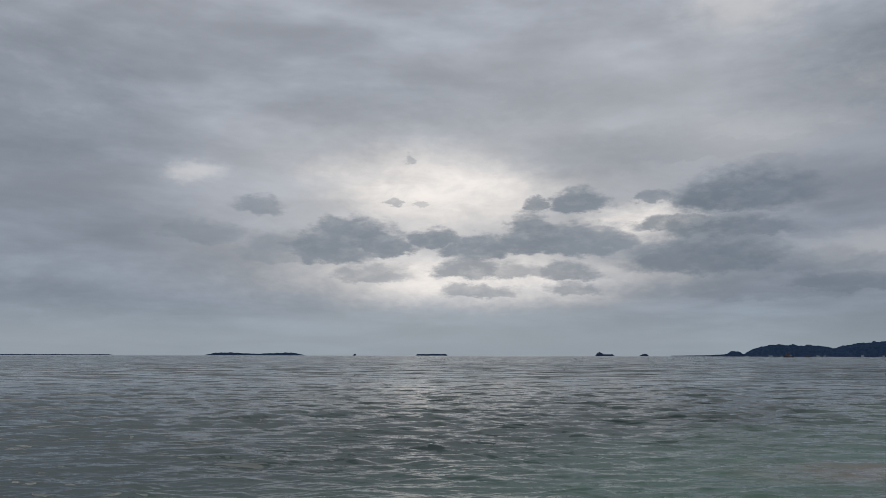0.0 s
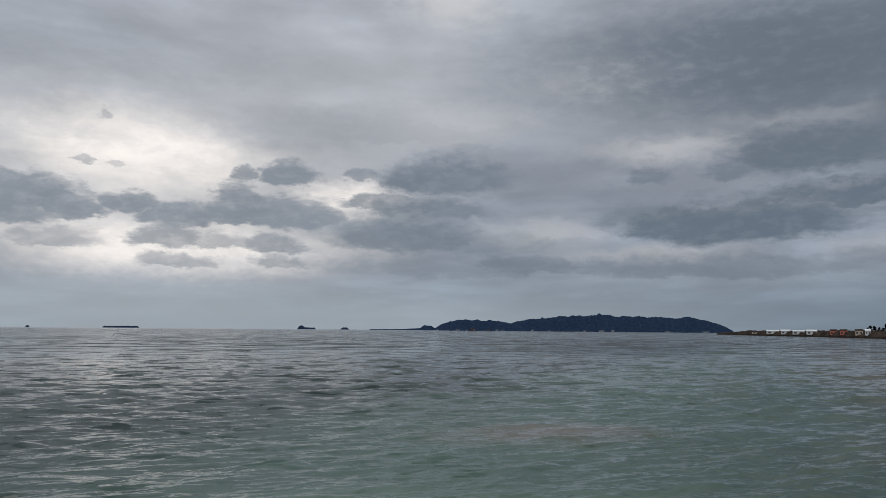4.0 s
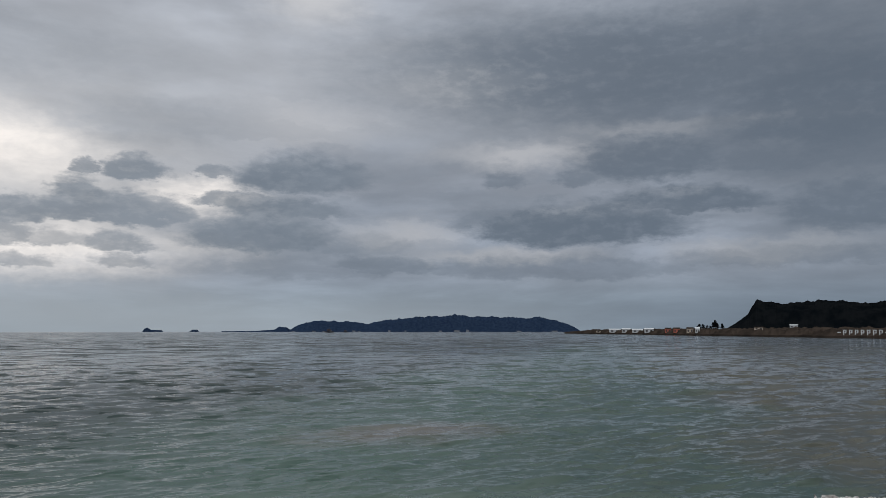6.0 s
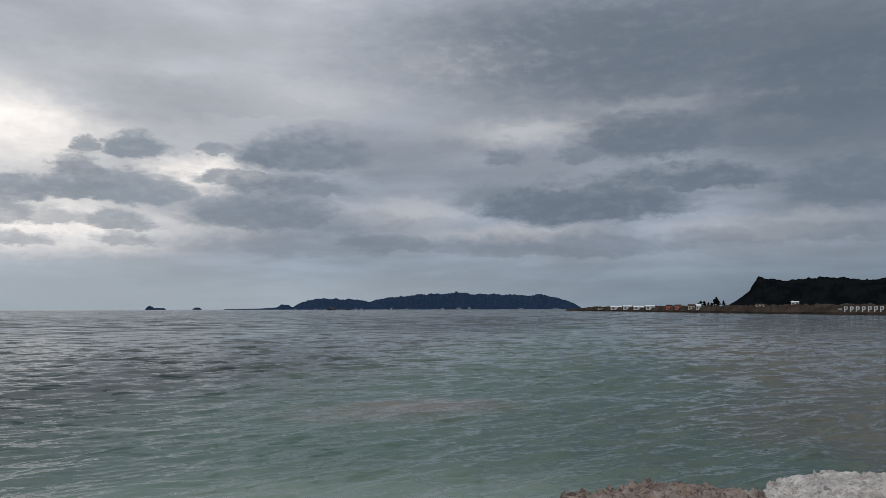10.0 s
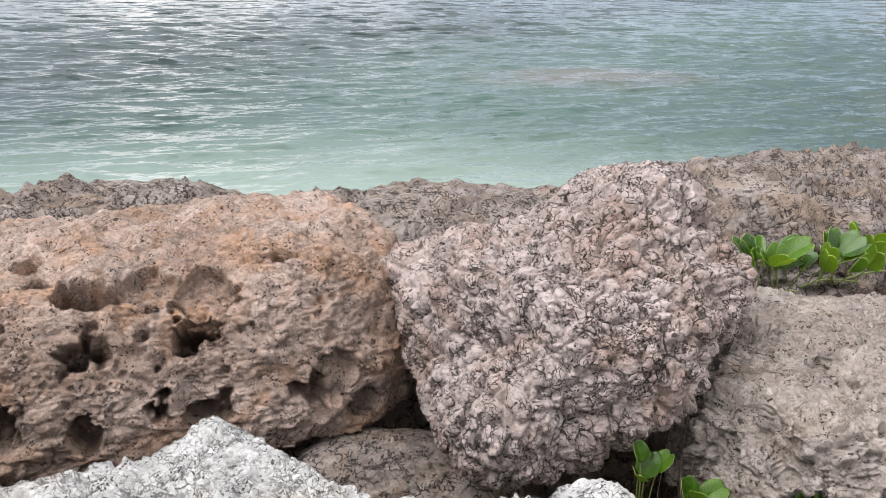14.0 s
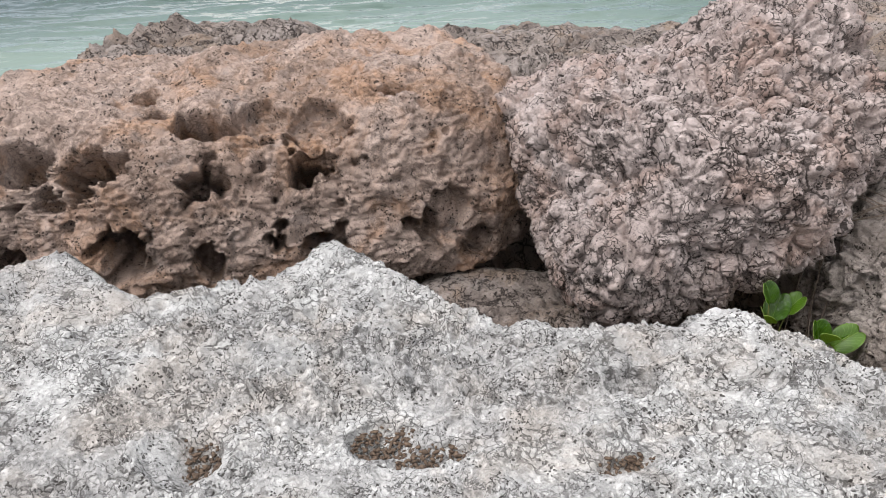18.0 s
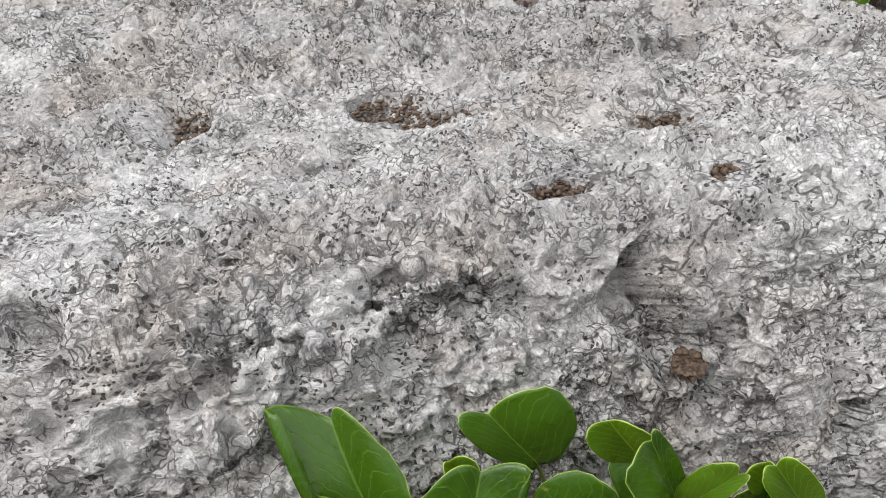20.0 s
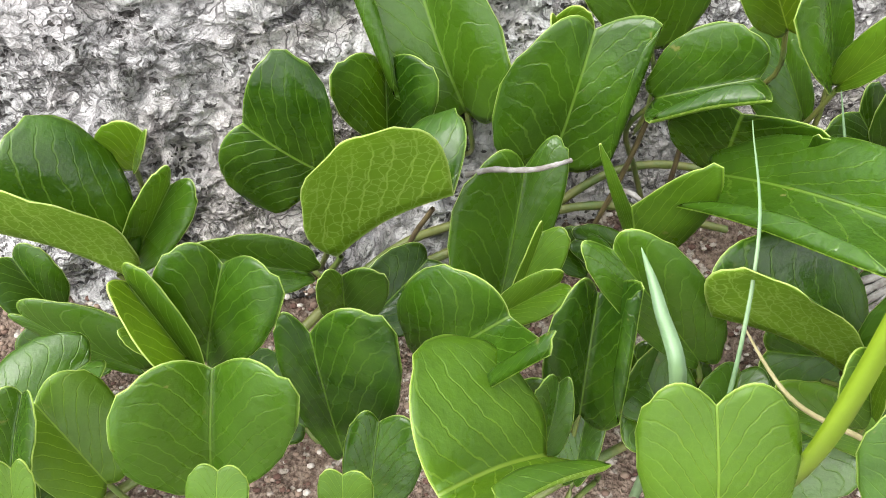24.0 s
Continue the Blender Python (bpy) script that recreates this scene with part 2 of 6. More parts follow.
sun = new("sun", bpy.data.lights.new("sun", "SUN"))
sun.data.energy, sun.data.angle, sun.data.color = 1.4, radians(48), (1.0, 0.97, 0.94)
sun.matrix_world = look((math.sin(radians(SUN_AZ)) * math.cos(radians(SUN_EL)) * 50, math.cos(radians(SUN_AZ)) * math.cos(radians(SUN_EL)) * 50, math.sin(radians(SUN_EL)) * 50), (0, 0, 0))

# ---------------------------------------------------------------- materials


def surface(name, rough=0.9):
    m = bpy.data.materials.new(name)
    m.use_nodes = True
    m.node_tree.nodes.clear()
    n = Nodes(m.node_tree)
    b = n.add("ShaderNodeBsdfPrincipled", Roughness=rough)
    n.tree.links.new(b.outputs[0], n.add("ShaderNodeOutputMaterial").inputs[0])
    return m, n, b


def place(n):
    return n.add("ShaderNodeNewGeometry").outputs["Position"]


def limestone(name, pale, mid, stain, stain_amount, fine_scale=1.0, lichen=0.4, cracked=0.5):
    """Weathered coral limestone: patchy colour at hand and finger scale, wormy slots, small pores, sharp relief."""
    m, n, b = surface(name, 0.93)
    p = place(n)
    big = n.noise(p, 5.0, 5.0, 0.6, dist=0.5)
    mids = n.noise(p, 30.0 * fine_scale, 5.0, 0.58, dist=0.4)
    col = n.mix(n.step(big, 0.36, 0.64), mid, pale)
    col = n.mix(n.math("MULTIPLY", n.step(mids, 0.47, 0.64), 0.35), col, [q * 0.62 for q in mid])
    st = n.noise(n.vec("ADD", p, (7.3, 2.1, 4.4)), 7.0, 5.0, 0.6, dist=0.8)
    col = n.mix(n.math("MULTIPLY", n.step(st, 0.47, 0.66), stain_amount), col, stain)
    grey = n.noise(n.vec("ADD", p, (1.3, 9.1, 3.4)), 14.0, 6.0, 0.7)
    col = n.mix(n.math("MULTIPLY", n.step(grey, 0.54, 0.70), lichen), col, (0.17, 0.17, 0.178))
    grain = n.noise(p, 230.0 * fine_scale, 4.0, 0.7)
    white = n.noise(n.vec("ADD", p, (3.3, 3.1, 8.4)), 90.0 * fine_scale, 4.0, 0.65)
    col = n.mix(n.math("MULTIPLY", n.step(white, 0.53, 0.64), 0.26), col, [min(0.85, q * 1.3) for q in pale])
    col = n.mix(n.math("MULTIPLY", n.step(grain, 0.55, 0.66), 0.46), col, [q * 0.4 for q in mid])
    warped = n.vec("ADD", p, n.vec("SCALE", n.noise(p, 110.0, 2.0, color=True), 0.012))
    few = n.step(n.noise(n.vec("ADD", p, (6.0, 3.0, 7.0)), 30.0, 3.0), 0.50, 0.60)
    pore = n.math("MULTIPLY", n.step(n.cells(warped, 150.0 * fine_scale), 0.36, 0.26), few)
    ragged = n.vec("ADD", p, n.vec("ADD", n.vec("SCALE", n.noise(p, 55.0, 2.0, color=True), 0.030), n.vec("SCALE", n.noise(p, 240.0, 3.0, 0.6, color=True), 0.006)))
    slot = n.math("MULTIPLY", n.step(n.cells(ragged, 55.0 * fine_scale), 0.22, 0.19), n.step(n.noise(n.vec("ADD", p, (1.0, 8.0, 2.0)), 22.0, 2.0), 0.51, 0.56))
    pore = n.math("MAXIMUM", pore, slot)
    # dirt and the shade inside pores and slots, both put into the colour
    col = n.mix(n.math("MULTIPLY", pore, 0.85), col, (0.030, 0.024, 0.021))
    # worm-like wrinkles, the grooves coloured dark as if shaded
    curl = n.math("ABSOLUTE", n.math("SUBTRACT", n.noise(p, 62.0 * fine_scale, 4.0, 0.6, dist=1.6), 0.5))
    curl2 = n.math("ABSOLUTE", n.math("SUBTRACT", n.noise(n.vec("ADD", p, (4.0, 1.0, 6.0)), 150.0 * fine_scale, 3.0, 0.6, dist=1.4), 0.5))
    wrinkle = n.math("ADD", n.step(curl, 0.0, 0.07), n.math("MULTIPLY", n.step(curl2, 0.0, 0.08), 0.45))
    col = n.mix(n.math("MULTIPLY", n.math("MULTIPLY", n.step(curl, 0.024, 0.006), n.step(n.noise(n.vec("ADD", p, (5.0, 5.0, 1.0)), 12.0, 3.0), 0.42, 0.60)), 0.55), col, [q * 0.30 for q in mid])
    # soil-filled cracks between the lumps, at two sizes, here and there, shade painted in
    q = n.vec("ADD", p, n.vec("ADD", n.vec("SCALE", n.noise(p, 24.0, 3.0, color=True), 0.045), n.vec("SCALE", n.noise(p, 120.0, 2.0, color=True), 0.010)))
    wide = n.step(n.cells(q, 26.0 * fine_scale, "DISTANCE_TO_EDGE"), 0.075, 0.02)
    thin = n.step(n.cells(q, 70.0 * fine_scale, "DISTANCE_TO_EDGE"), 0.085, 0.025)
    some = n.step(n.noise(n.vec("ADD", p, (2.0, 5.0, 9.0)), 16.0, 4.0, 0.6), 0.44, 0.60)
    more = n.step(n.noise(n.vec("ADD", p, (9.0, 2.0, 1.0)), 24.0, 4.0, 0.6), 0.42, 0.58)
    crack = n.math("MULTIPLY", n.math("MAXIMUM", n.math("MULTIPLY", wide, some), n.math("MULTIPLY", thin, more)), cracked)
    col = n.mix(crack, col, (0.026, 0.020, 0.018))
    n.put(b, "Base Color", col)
    height = n.math("ADD", n.math("MULTIPLY", mids, 0.0055), n.math("ADD", n.math("MULTIPLY", grain, 0.0014), n.math("MULTIPLY", white, 0.0022)))
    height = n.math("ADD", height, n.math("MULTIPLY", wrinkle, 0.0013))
    height = n.math("SUBTRACT", height, n.math("ADD", n.math("MULTIPLY", pore, 0.006), n.math("MULTIPLY", crack, 0.004)))
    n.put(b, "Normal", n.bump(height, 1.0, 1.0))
    n.put(b, "Specular IOR Level", 0.2)
    return m


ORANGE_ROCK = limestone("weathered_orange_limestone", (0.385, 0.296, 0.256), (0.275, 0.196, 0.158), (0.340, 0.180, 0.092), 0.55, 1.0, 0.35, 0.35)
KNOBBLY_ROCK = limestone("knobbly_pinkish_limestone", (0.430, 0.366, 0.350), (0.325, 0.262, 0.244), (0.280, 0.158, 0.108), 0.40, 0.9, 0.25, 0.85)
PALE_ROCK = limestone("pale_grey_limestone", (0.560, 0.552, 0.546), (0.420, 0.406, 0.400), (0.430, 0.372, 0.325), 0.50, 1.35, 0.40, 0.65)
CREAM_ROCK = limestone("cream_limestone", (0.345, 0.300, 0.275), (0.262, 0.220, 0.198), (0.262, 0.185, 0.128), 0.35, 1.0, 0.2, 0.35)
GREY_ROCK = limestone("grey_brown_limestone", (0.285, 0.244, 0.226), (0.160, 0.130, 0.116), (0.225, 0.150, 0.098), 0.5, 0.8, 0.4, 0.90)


def water_material():
    m, n, b = surface("sea_water", 0.06)
    p = place(n)
    px, py, pz = n.split(p)
    q = n.xyz(px, py, 0.0)
    r = n.vec("LENGTH", q)
    # shallow sandy water by the shore, deeper and bluer outwards
    patch = n.noise(q, 0.12, 4.0, 0.55, dist=0.6)
    off = n.math("ADD", n.math("SUBTRACT", n.math("MULTIPLY", py, 1.0), n.math("MULTIPLY", px, 1.0)), n.math("MULTIPLY", n.math("SUBTRACT", patch, 0.5), 14.0))
    col = n.mix(n.step(off, -12.0, 9.0), (0.018, 0.032, 0.021), (0.026, 0.058, 0.049))
    col = n.mix(n.step(off, -1.0, -7.0), col, (0.036, 0.038, 0.027))
    col = n.mix(n.step(off, 6.0, 19.0), col, (0.006, 0.018, 0.019))
    col = n.mix(n.step(r, 30.0, 160.0), col, (0.004, 0.012, 0.015))
    # pale near water: the broad sky reflection is painted into the body colour
    col = n.mix(n.step(n.math("ADD", r, n.math("MULTIPLY", patch, 3.0)), 13.0, 6.0), col, n.mix(n.step(n.math("SUBTRACT", px, n.math("MULTIPLY", py, 0.6)), 0.5, 5.0), (0.178, 0.222, 0.192), (0.050, 0.062, 0.043)))
    reef = n.step(n.vec("LENGTH", n.vec("MULTIPLY", n.vec("SUBTRACT", n.vec("ADD", q, n.vec("SCALE", n.noise(q, 0.5, 3.0, color=True), 3.0)), (9.6, 15.6, 1.5)), (0.30, 0.42, 0.0))), 1.0, 0.2)
    col = n.mix(n.math("MULTIPLY", reef, 0.40), col, (0.13, 0.085, 0.08))
    n.put(b, "Base Color", col)
    n.put(b, "IOR", 1.33)
    n.put(b, "Roughness", n.step(r, 20.0, 400.0, 0.06, 0.12))
    # ripples too small for the mesh
    s = n.xyz(n.math("MULTIPLY", px, 0.42), py, 0.0)
    w1 = n.noise(s, 3.0, 2.0, 0.5, dist=0.3)
    w2 = n.noise(s, 9.0, 2.0, 0.5, dist=0.3)
    lull = n.step(n.noise(q, 0.35, 3.0, 0.6), 0.35, 0.65, 0.45, 1.25)
    h = n.math("MULTIPLY", n.math("ADD", n.math("MULTIPLY", w1, 0.040), n.math("MULTIPLY", w2, 0.012)), lull)
    tilt = n.bump(h, 1.0, 1.0)
    # steep little wave fronts, larger ones telling further out
    for scale, lo, hi, near0, near1, far0, far1, steep in ((5.2, 0.570, 0.620, 2.0, 3.0, 14.0, 26.0, 0.34), (2.1, 0.580, 0.625, 5.0, 10.0, 35.0, 70.0, 0.42), (0.75, 0.545, 0.585, 14.0, 30.0, 140.0, 260.0, 0.48), (0.24, 0.520, 0.565, 50.0, 110.0, 900.0, 1800.0, 0.50)):
        front = n.step(n.noise(n.vec("ADD", s, (31.0 * scale, 7.0, 0.0)), scale, 2.0, 0.55, dist=0.25), lo, hi)
        here = n.math("MULTIPLY", n.step(r, near0, near1), n.step(r, far1, far0))
        lean = n.math("MULTIPLY", n.math("MULTIPLY", front, here), n.math("MULTIPLY", lull, -steep))
        tilt = n.vec("ADD", tilt, n.xyz(n.math("MULTIPLY", lean, 0.15), lean, 0.0))
    n.put(b, "Normal", n.vec("NORMALIZE", tilt))
    return m


WATER = water_material()


def ground_material():
    m, n, b = surface("coarse_coral_sand", 0.95)
    p = place(n)
    c = n.noise(p, 330.0, 3.0, 0.7)
    g = n.cells(p, 420.0)
    col = n.mix(n.step(c, 0.35, 0.65), (0.075, 0.046, 0.032), (0.20, 0.15, 0.115))
    col = n.mix(n.math("MULTIPLY", n.step(n.noise(p, 140.0, 2.0), 0.58, 0.66), 0.7), col, (0.40, 0.36, 0.31))
    n.put(b, "Base Color", col)
    n.put(b, "Normal", n.bump(n.math("ADD", g, c), 0.8, 0.003))
    return m


SAND = ground_material()


def forest(name, a, c):
    m, n, b = surface(name, 1.0)
    p = place(n)
    n.put(b, "Base Color", n.mix(n.step(n.noise(p, 0.12, 5.0, 0.65), 0.35, 0.65), a, c))
    n.put(b, "Specular IOR Level", 0.0)
    return m


# far woods: the blue of the distance haze is put into the colour
HAZY_WOOD = forest("woods_with_blue_haze", (0.008, 0.016, 0.036), (0.016, 0.028, 0.052))
# near black: the shade on bluff and trees is put into the colour
SHADED_WOOD = forest("shaded_wooded_slope", (0.002, 0.003, 0.004), (0.005, 0.006, 0.007))
QUAY = forest("weathered_quay_concrete", (0.018, 0.015, 0.013), (0.038, 0.030, 0.025))


def paint(name, color, rough=0.6):
    m, n, b = surface(name, rough)
    p = place(n)
    n.put(b, "Base Color", n.mix(n.step(n.noise(p, 3.0, 4.0), 0.3, 0.7), [q * 0.8 for q in color], color))
    return m


WHITE = paint("white_paint", (0.42, 0.45, 0.48))
RED = paint("faded_red_paint", (0.35, 0.09, 0.06))
TAN = paint("tan_render", (0.36, 0.31, 0.26))
PALE_HOUSE = paint("pale_house_render", (0.17, 0.19, 0.22))
HULL = paint("dark_hull_paint", (0.03, 0.025, 0.03))

# ---------------------------------------------------------------- mesh helpers


def mesh_object(name, verts, faces, material, parent=None, label="", smooth=True):
    """Links a mesh given as arrays of vertices and equal-sided faces."""
    me = bpy.data.meshes.new(name)
    verts, faces = np.asarray(verts, dtype=np.float32), np.asarray(faces, dtype=np.int32)
    k = faces.shape[1]
    me.vertices.add(len(verts))
    me.vertices.foreach_set("co", verts.ravel())
    me.loops.add(faces.size)
    me.loops.foreach_set("vertex_index", faces.ravel())
    me.polygons.add(len(faces))
    me.polygons.foreach_set("loop_start", np.arange(0, faces.size, k, dtype=np.int32))
    me.polygons.foreach_set("loop_total", np.full(len(faces), k, dtype=np.int32))
    me.polygons.foreach_set("use_smooth", np.full(len(faces), smooth))
    me.update(calc_edges=True)
    me.validate()
    for mat in (material if isinstance(material, (list, tuple)) else [material]):
        me.materials.append(mat)
    ob = new(name, me)
    if parent is not None:
        ob.parent = parent
    if label:
        ob["label"] = label
    return ob


def part(name, bm, material, parent, label="", smooth=True):
    me = bpy.data.meshes.new(name)
    bm.to_mesh(me)
    bm.free()
    me.materials.append(material)
    for f in me.polygons:
        f.use_smooth = smooth
    ob = new(name, me)
    ob.parent = parent
    if label:
        ob["label"] = label
    return ob


def hash3(i, j, k, seed):
    h = (i.astype(np.int64) * 374761393 + j.astype(np.int64) * 668265263 + k.astype(np.int64) * 2147483647 + seed * 1274126177) & 0xFFFFFFFF
    h = ((h ^ (h >> 13)) * 1274126177) & 0xFFFFFFFF
    h = ((h ^ (h >> 16)) * 2246822519) & 0xFFFFFFFF
    return ((h ^ (h >> 15)) & 0xFFFFFF) / float(0xFFFFFF)


def value_noise(p, seed=0):
    """Smooth random values between -1 and 1 at the points p."""
    c = np.floor(p).astype(np.int64)
    f = p - c
    f = f * f * f * (f * (f * 6 - 15) + 10)
    out = 0.0
    for a in (0, 1):
        for b in (0, 1):
            for d in (0, 1):
                w = (f[:, 0] if a else 1 - f[:, 0]) * (f[:, 1] if b else 1 - f[:, 1]) * (f[:, 2] if d else 1 - f[:, 2])
                out = out + w * hash3(c[:, 0] + a, c[:, 1] + b, c[:, 2] + d, seed)
    return out * 2 - 1


def fractal(p, scale, octaves=4, gain=0.5, seed=0, ridged=False):
    out, amp, q = 0.0, 1.0, p * scale
    for o in range(octaves):
        v = value_noise(q + 17.3 * o, seed + o)
        out = out + amp * ((2.6 * np.abs(v) - 0.8) if ridged else v)
        amp, q = amp * gain, q * 2.03
    return out


def cell_noise(p, scale, seed=0):
    """Distance to the nearest of scattered points, and to the second nearest, in cell widths."""
    q = p * scale
    c = np.floor(q).astype(np.int64)
    d1, d2 = np.full(len(q), 9.0), np.full(len(q), 9.0)
    for a in (-1, 0, 1):
        for b in (-1, 0, 1):
            for d in (-1, 0, 1):
                i, j, k = c[:, 0] + a, c[:, 1] + b, c[:, 2] + d
                dist = np.sqrt((i + hash3(i, j, k, seed) - q[:, 0]) ** 2 + (j + hash3(i, j, k, seed + 1) - q[:, 1]) ** 2 + (k + hash3(i, j, k, seed + 2) - q[:, 2]) ** 2)
                d2 = np.minimum(d2, np.maximum(d1, dist))
                d1 = np.minimum(d1, dist)
    return d1, d2


ICO = {}


def ico(level):
    if level not in ICO:
        bm = bmesh.new()
        bmesh.ops.create_icosphere(bm, subdivisions=level, radius=1.0)
        ICO[level] = (np.array([v.co for v in bm.verts]), np.array([[v.index for v in f.verts] for f in bm.faces]))
        bm.free()
    return ICO[level]


def melt(p, blobs, k, power=2.0):
    """Signed distance, about, to ellipsoids melted together (squarer with a higher power)."""
    out = None
    for x, y, z, a, b, c, turn in blobs:
        s, o = math.sin(radians(turn)), math.cos(radians(turn))
        q = p - np.array((x, y, z))
        q = np.abs(np.stack([(q[:, 0] * o + q[:, 1] * s) / a, (q[:, 1] * o - q[:, 0] * s) / b, q[:, 2] / c], -1))
        d = ((q ** power).sum(-1) ** (1 / power) - 1) * min(a, b, c)
        if out is None:
            out = d
        else:
            h = np.clip(0.5 + 0.5 * (out - d) / k, 0, 1)
            out = out * (1 - h) + d * h - k * h * (1 - h)
    return out


def mesh_normals(v, f):
    n = np.zeros_like(v)
    fn = np.cross(v[f[:, 1]] - v[f[:, 0]], v[f[:, 2]] - v[f[:, 0]])
    for i in range(3):
        for a in range(3):
            n[:, a] += np.bincount(f[:, i], fn[:, a], len(v))
    return n / (np.linalg.norm(n, axis=1)[:, None] + 1e-12)


def swirl(v, scale, amount, seed):
    return v + amount * np.stack([value_noise(v * scale, seed), value_noise(v * scale, seed + 1), value_noise(v * scale, seed + 2)], 1)


def rock(name, level, centre, reach, field, pits, relief, material, label, low=-0.45, back=2.0, deep=1.0, focus=(0.0, 0.0, 0.0), first=None):
    """A boulder grown outwards from centre to the surface of field, hollowed by pits (x, y, z, radius, depth), then weathered by relief."""
    dirs, faces = ico(level)
    dirs = dirs + np.array(focus)
    dirs = dirs / np.linalg.norm(dirs, axis=1)[:, None]
    keep = (dirs[:, 2] > low) & (dirs[:, 1] < back)
    faces = faces[keep[faces].all(1)]
    used = np.unique(faces)
    order = np.zeros(len(dirs), np.int64)
    order[used] = np.arange(len(used))
    dirs, faces = dirs[used] * np.array(reach), order[faces]
    span = np.linalg.norm(dirs, axis=1)
    dirs = dirs / span[:, None]
    t = span * 1.9
    centre = np.array(centre)
    for i in range(34):
        t = np.maximum(t - 0.75 * (first if first and i < 24 else field)(centre + dirs * t[:, None]), 0.01)
    v = centre + dirs * t[:, None]
    n = mesh_normals(v, faces)
    v = v + n * relief(v)[:, None]
    soft = swirl(v, 22.0, 0.017, 71)
    soft = swirl(soft, 70.0, 0.008, 75)
    for x, y, z, r, depth in pits:
        near = np.argmin(((v - np.array((x, y, z))) ** 2).sum(1))
        d = np.linalg.norm(soft - soft[near], axis=1) / r
        w = np.clip(1.25 - d, 0, 1)
        w = np.minimum(1.0, w * 4.2)
        w = w * w * (3 - 2 * w)
        v = v - (w * depth * deep)[:, None] * (0.6 * n[near] + 0.4 * n)
    ob = mesh_object(name, v, faces, material)
    return tagged(ob, label, "rock")


def pores(v, scale, size, seed, patch=0.0):
    d1, d2 = cell_noise(swirl(v, scale * 1.3, 0.25 / scale, seed), scale, seed)
    w = np.clip((size - d1) / size, 0, 1)
    mask = np.clip(value_noise(v * 9.0, seed + 6) * 2.5 + 0.5 - patch, 0, 1)
    return np.sqrt(w) * mask


def rough_relief(v, a=0.011, seed=3, grain=40.0, lumps=0.55):
    """Eroded limestone: swells, rounded wrinkles parted by sharp creases, and scattered clean-cut holes of two sizes."""
    q = swirl(v, 16.0, 0.014, seed) * np.array((0.85, 1.0, 1.15))
    some = np.clip(0.6 + 1.4 * value_noise(v * 8.0, seed + 31), 0.12, 1.2)
    out = 1.1 * a * fractal(v, 5, 3, 0.5, seed) + 0.55 * a * fractal(q, 15, 2, 0.5, seed + 11, True)
    out = out + lumps * a * some * fractal(q, grain, 3, 0.55, seed + 20, True)
    return out - 1.5 * a * pores(v, grain * 0.7, 0.36, seed + 3, 0.55) - 0.7 * a * pores(v, grain * 2.0, 0.40, seed + 5, 0.40)


def knobbly_relief(v, a=0.02, seed=5):
    """Lumps parted by deep narrow cracks, with smaller lumps on them."""
    q = swirl(swirl(v, 9.0, 0.024, seed), 36.0, 0.005, seed + 5) * np.array((1.0, 1.0, 0.8))
    d1, d2 = cell_noise(q, 11, seed)
    e1, e2 = cell_noise(q, 25, seed + 9)
    g1, g2 = cell_noise(q, 58, seed + 13)
    big, small, tiny = (np.minimum(1.0, (b - c) / w) for b, c, w in ((d2, d1, 0.20), (e2, e1, 0.24), (g2, g1, 0.34)))
    out = a * (0.70 * np.sqrt(big) - 0.45 * d1) + a * (0.55 * np.sqrt(small) - 0.25 * e1) + 0.13 * a * (np.sqrt(tiny) - 0.6)
    out = out + 0.9 * a * fractal(v, 5, 2, 0.5, seed) - 0.8 * a
    return out - 0.7 * a * pores(v, 30, 0.34, seed + 3, 0.5)


def sandy_relief(v, a=0.006, seed=7):
    """Rounded, granular stone with scattered small holes."""
    out = 2.4 * a * fractal(v, 6, 3, 0.5, seed) + 0.6 * a * fractal(swirl(v, 20, 0.014, 6), 30, 3, 0.5, seed + 5, True)
    return out - 1.8 * a * pores(v, 36, 0.36, seed + 3, 0.45) - 0.9 * a * pores(v, 90, 0.36, seed + 8, 0.3)


# ---------------------------------------------------------------- ground and sea


def ground_sheet():
    n = 240
    xs, ys = np.linspace(-1, 1, n), np.linspace(-1, 1, n)
    gx, gy = np.meshgrid(np.sign(xs) * np.abs(xs) ** 2.6 * 60, np.sign(ys) * np.abs(ys) ** 2.6 * 60 + 0.5)
    # sand in front of the rocks, a hollow among them, then the fall to the sea bed
    z = 1.185 - 0.50 * (1 / (1 + np.exp(np.clip(-(gy - 0.80) / 0.06, -50, 50))))
    z = z - np.clip(gy - 1.5 - 0.12 * gx, 0, None) * 0.5
    z = np.maximum(z, -1.5)
    v = np.stack([gx, gy, z], -1).reshape(-1, 3)
    v[:, 2] += 0.010 * fractal(v, 9, 4, 0.5, 77)
    i = np.arange(n * n).reshape(n, n)
    f = np.stack([i[:-1, :-1], i[:-1, 1:], i[1:, 1:], i[1:, :-1]], -1).reshape(-1, 4)
    return tagged(mesh_object("ground", v, f, SAND), "coarse brown coral sand sloping into the sea", "ground", kind="structure")


ground_sheet()


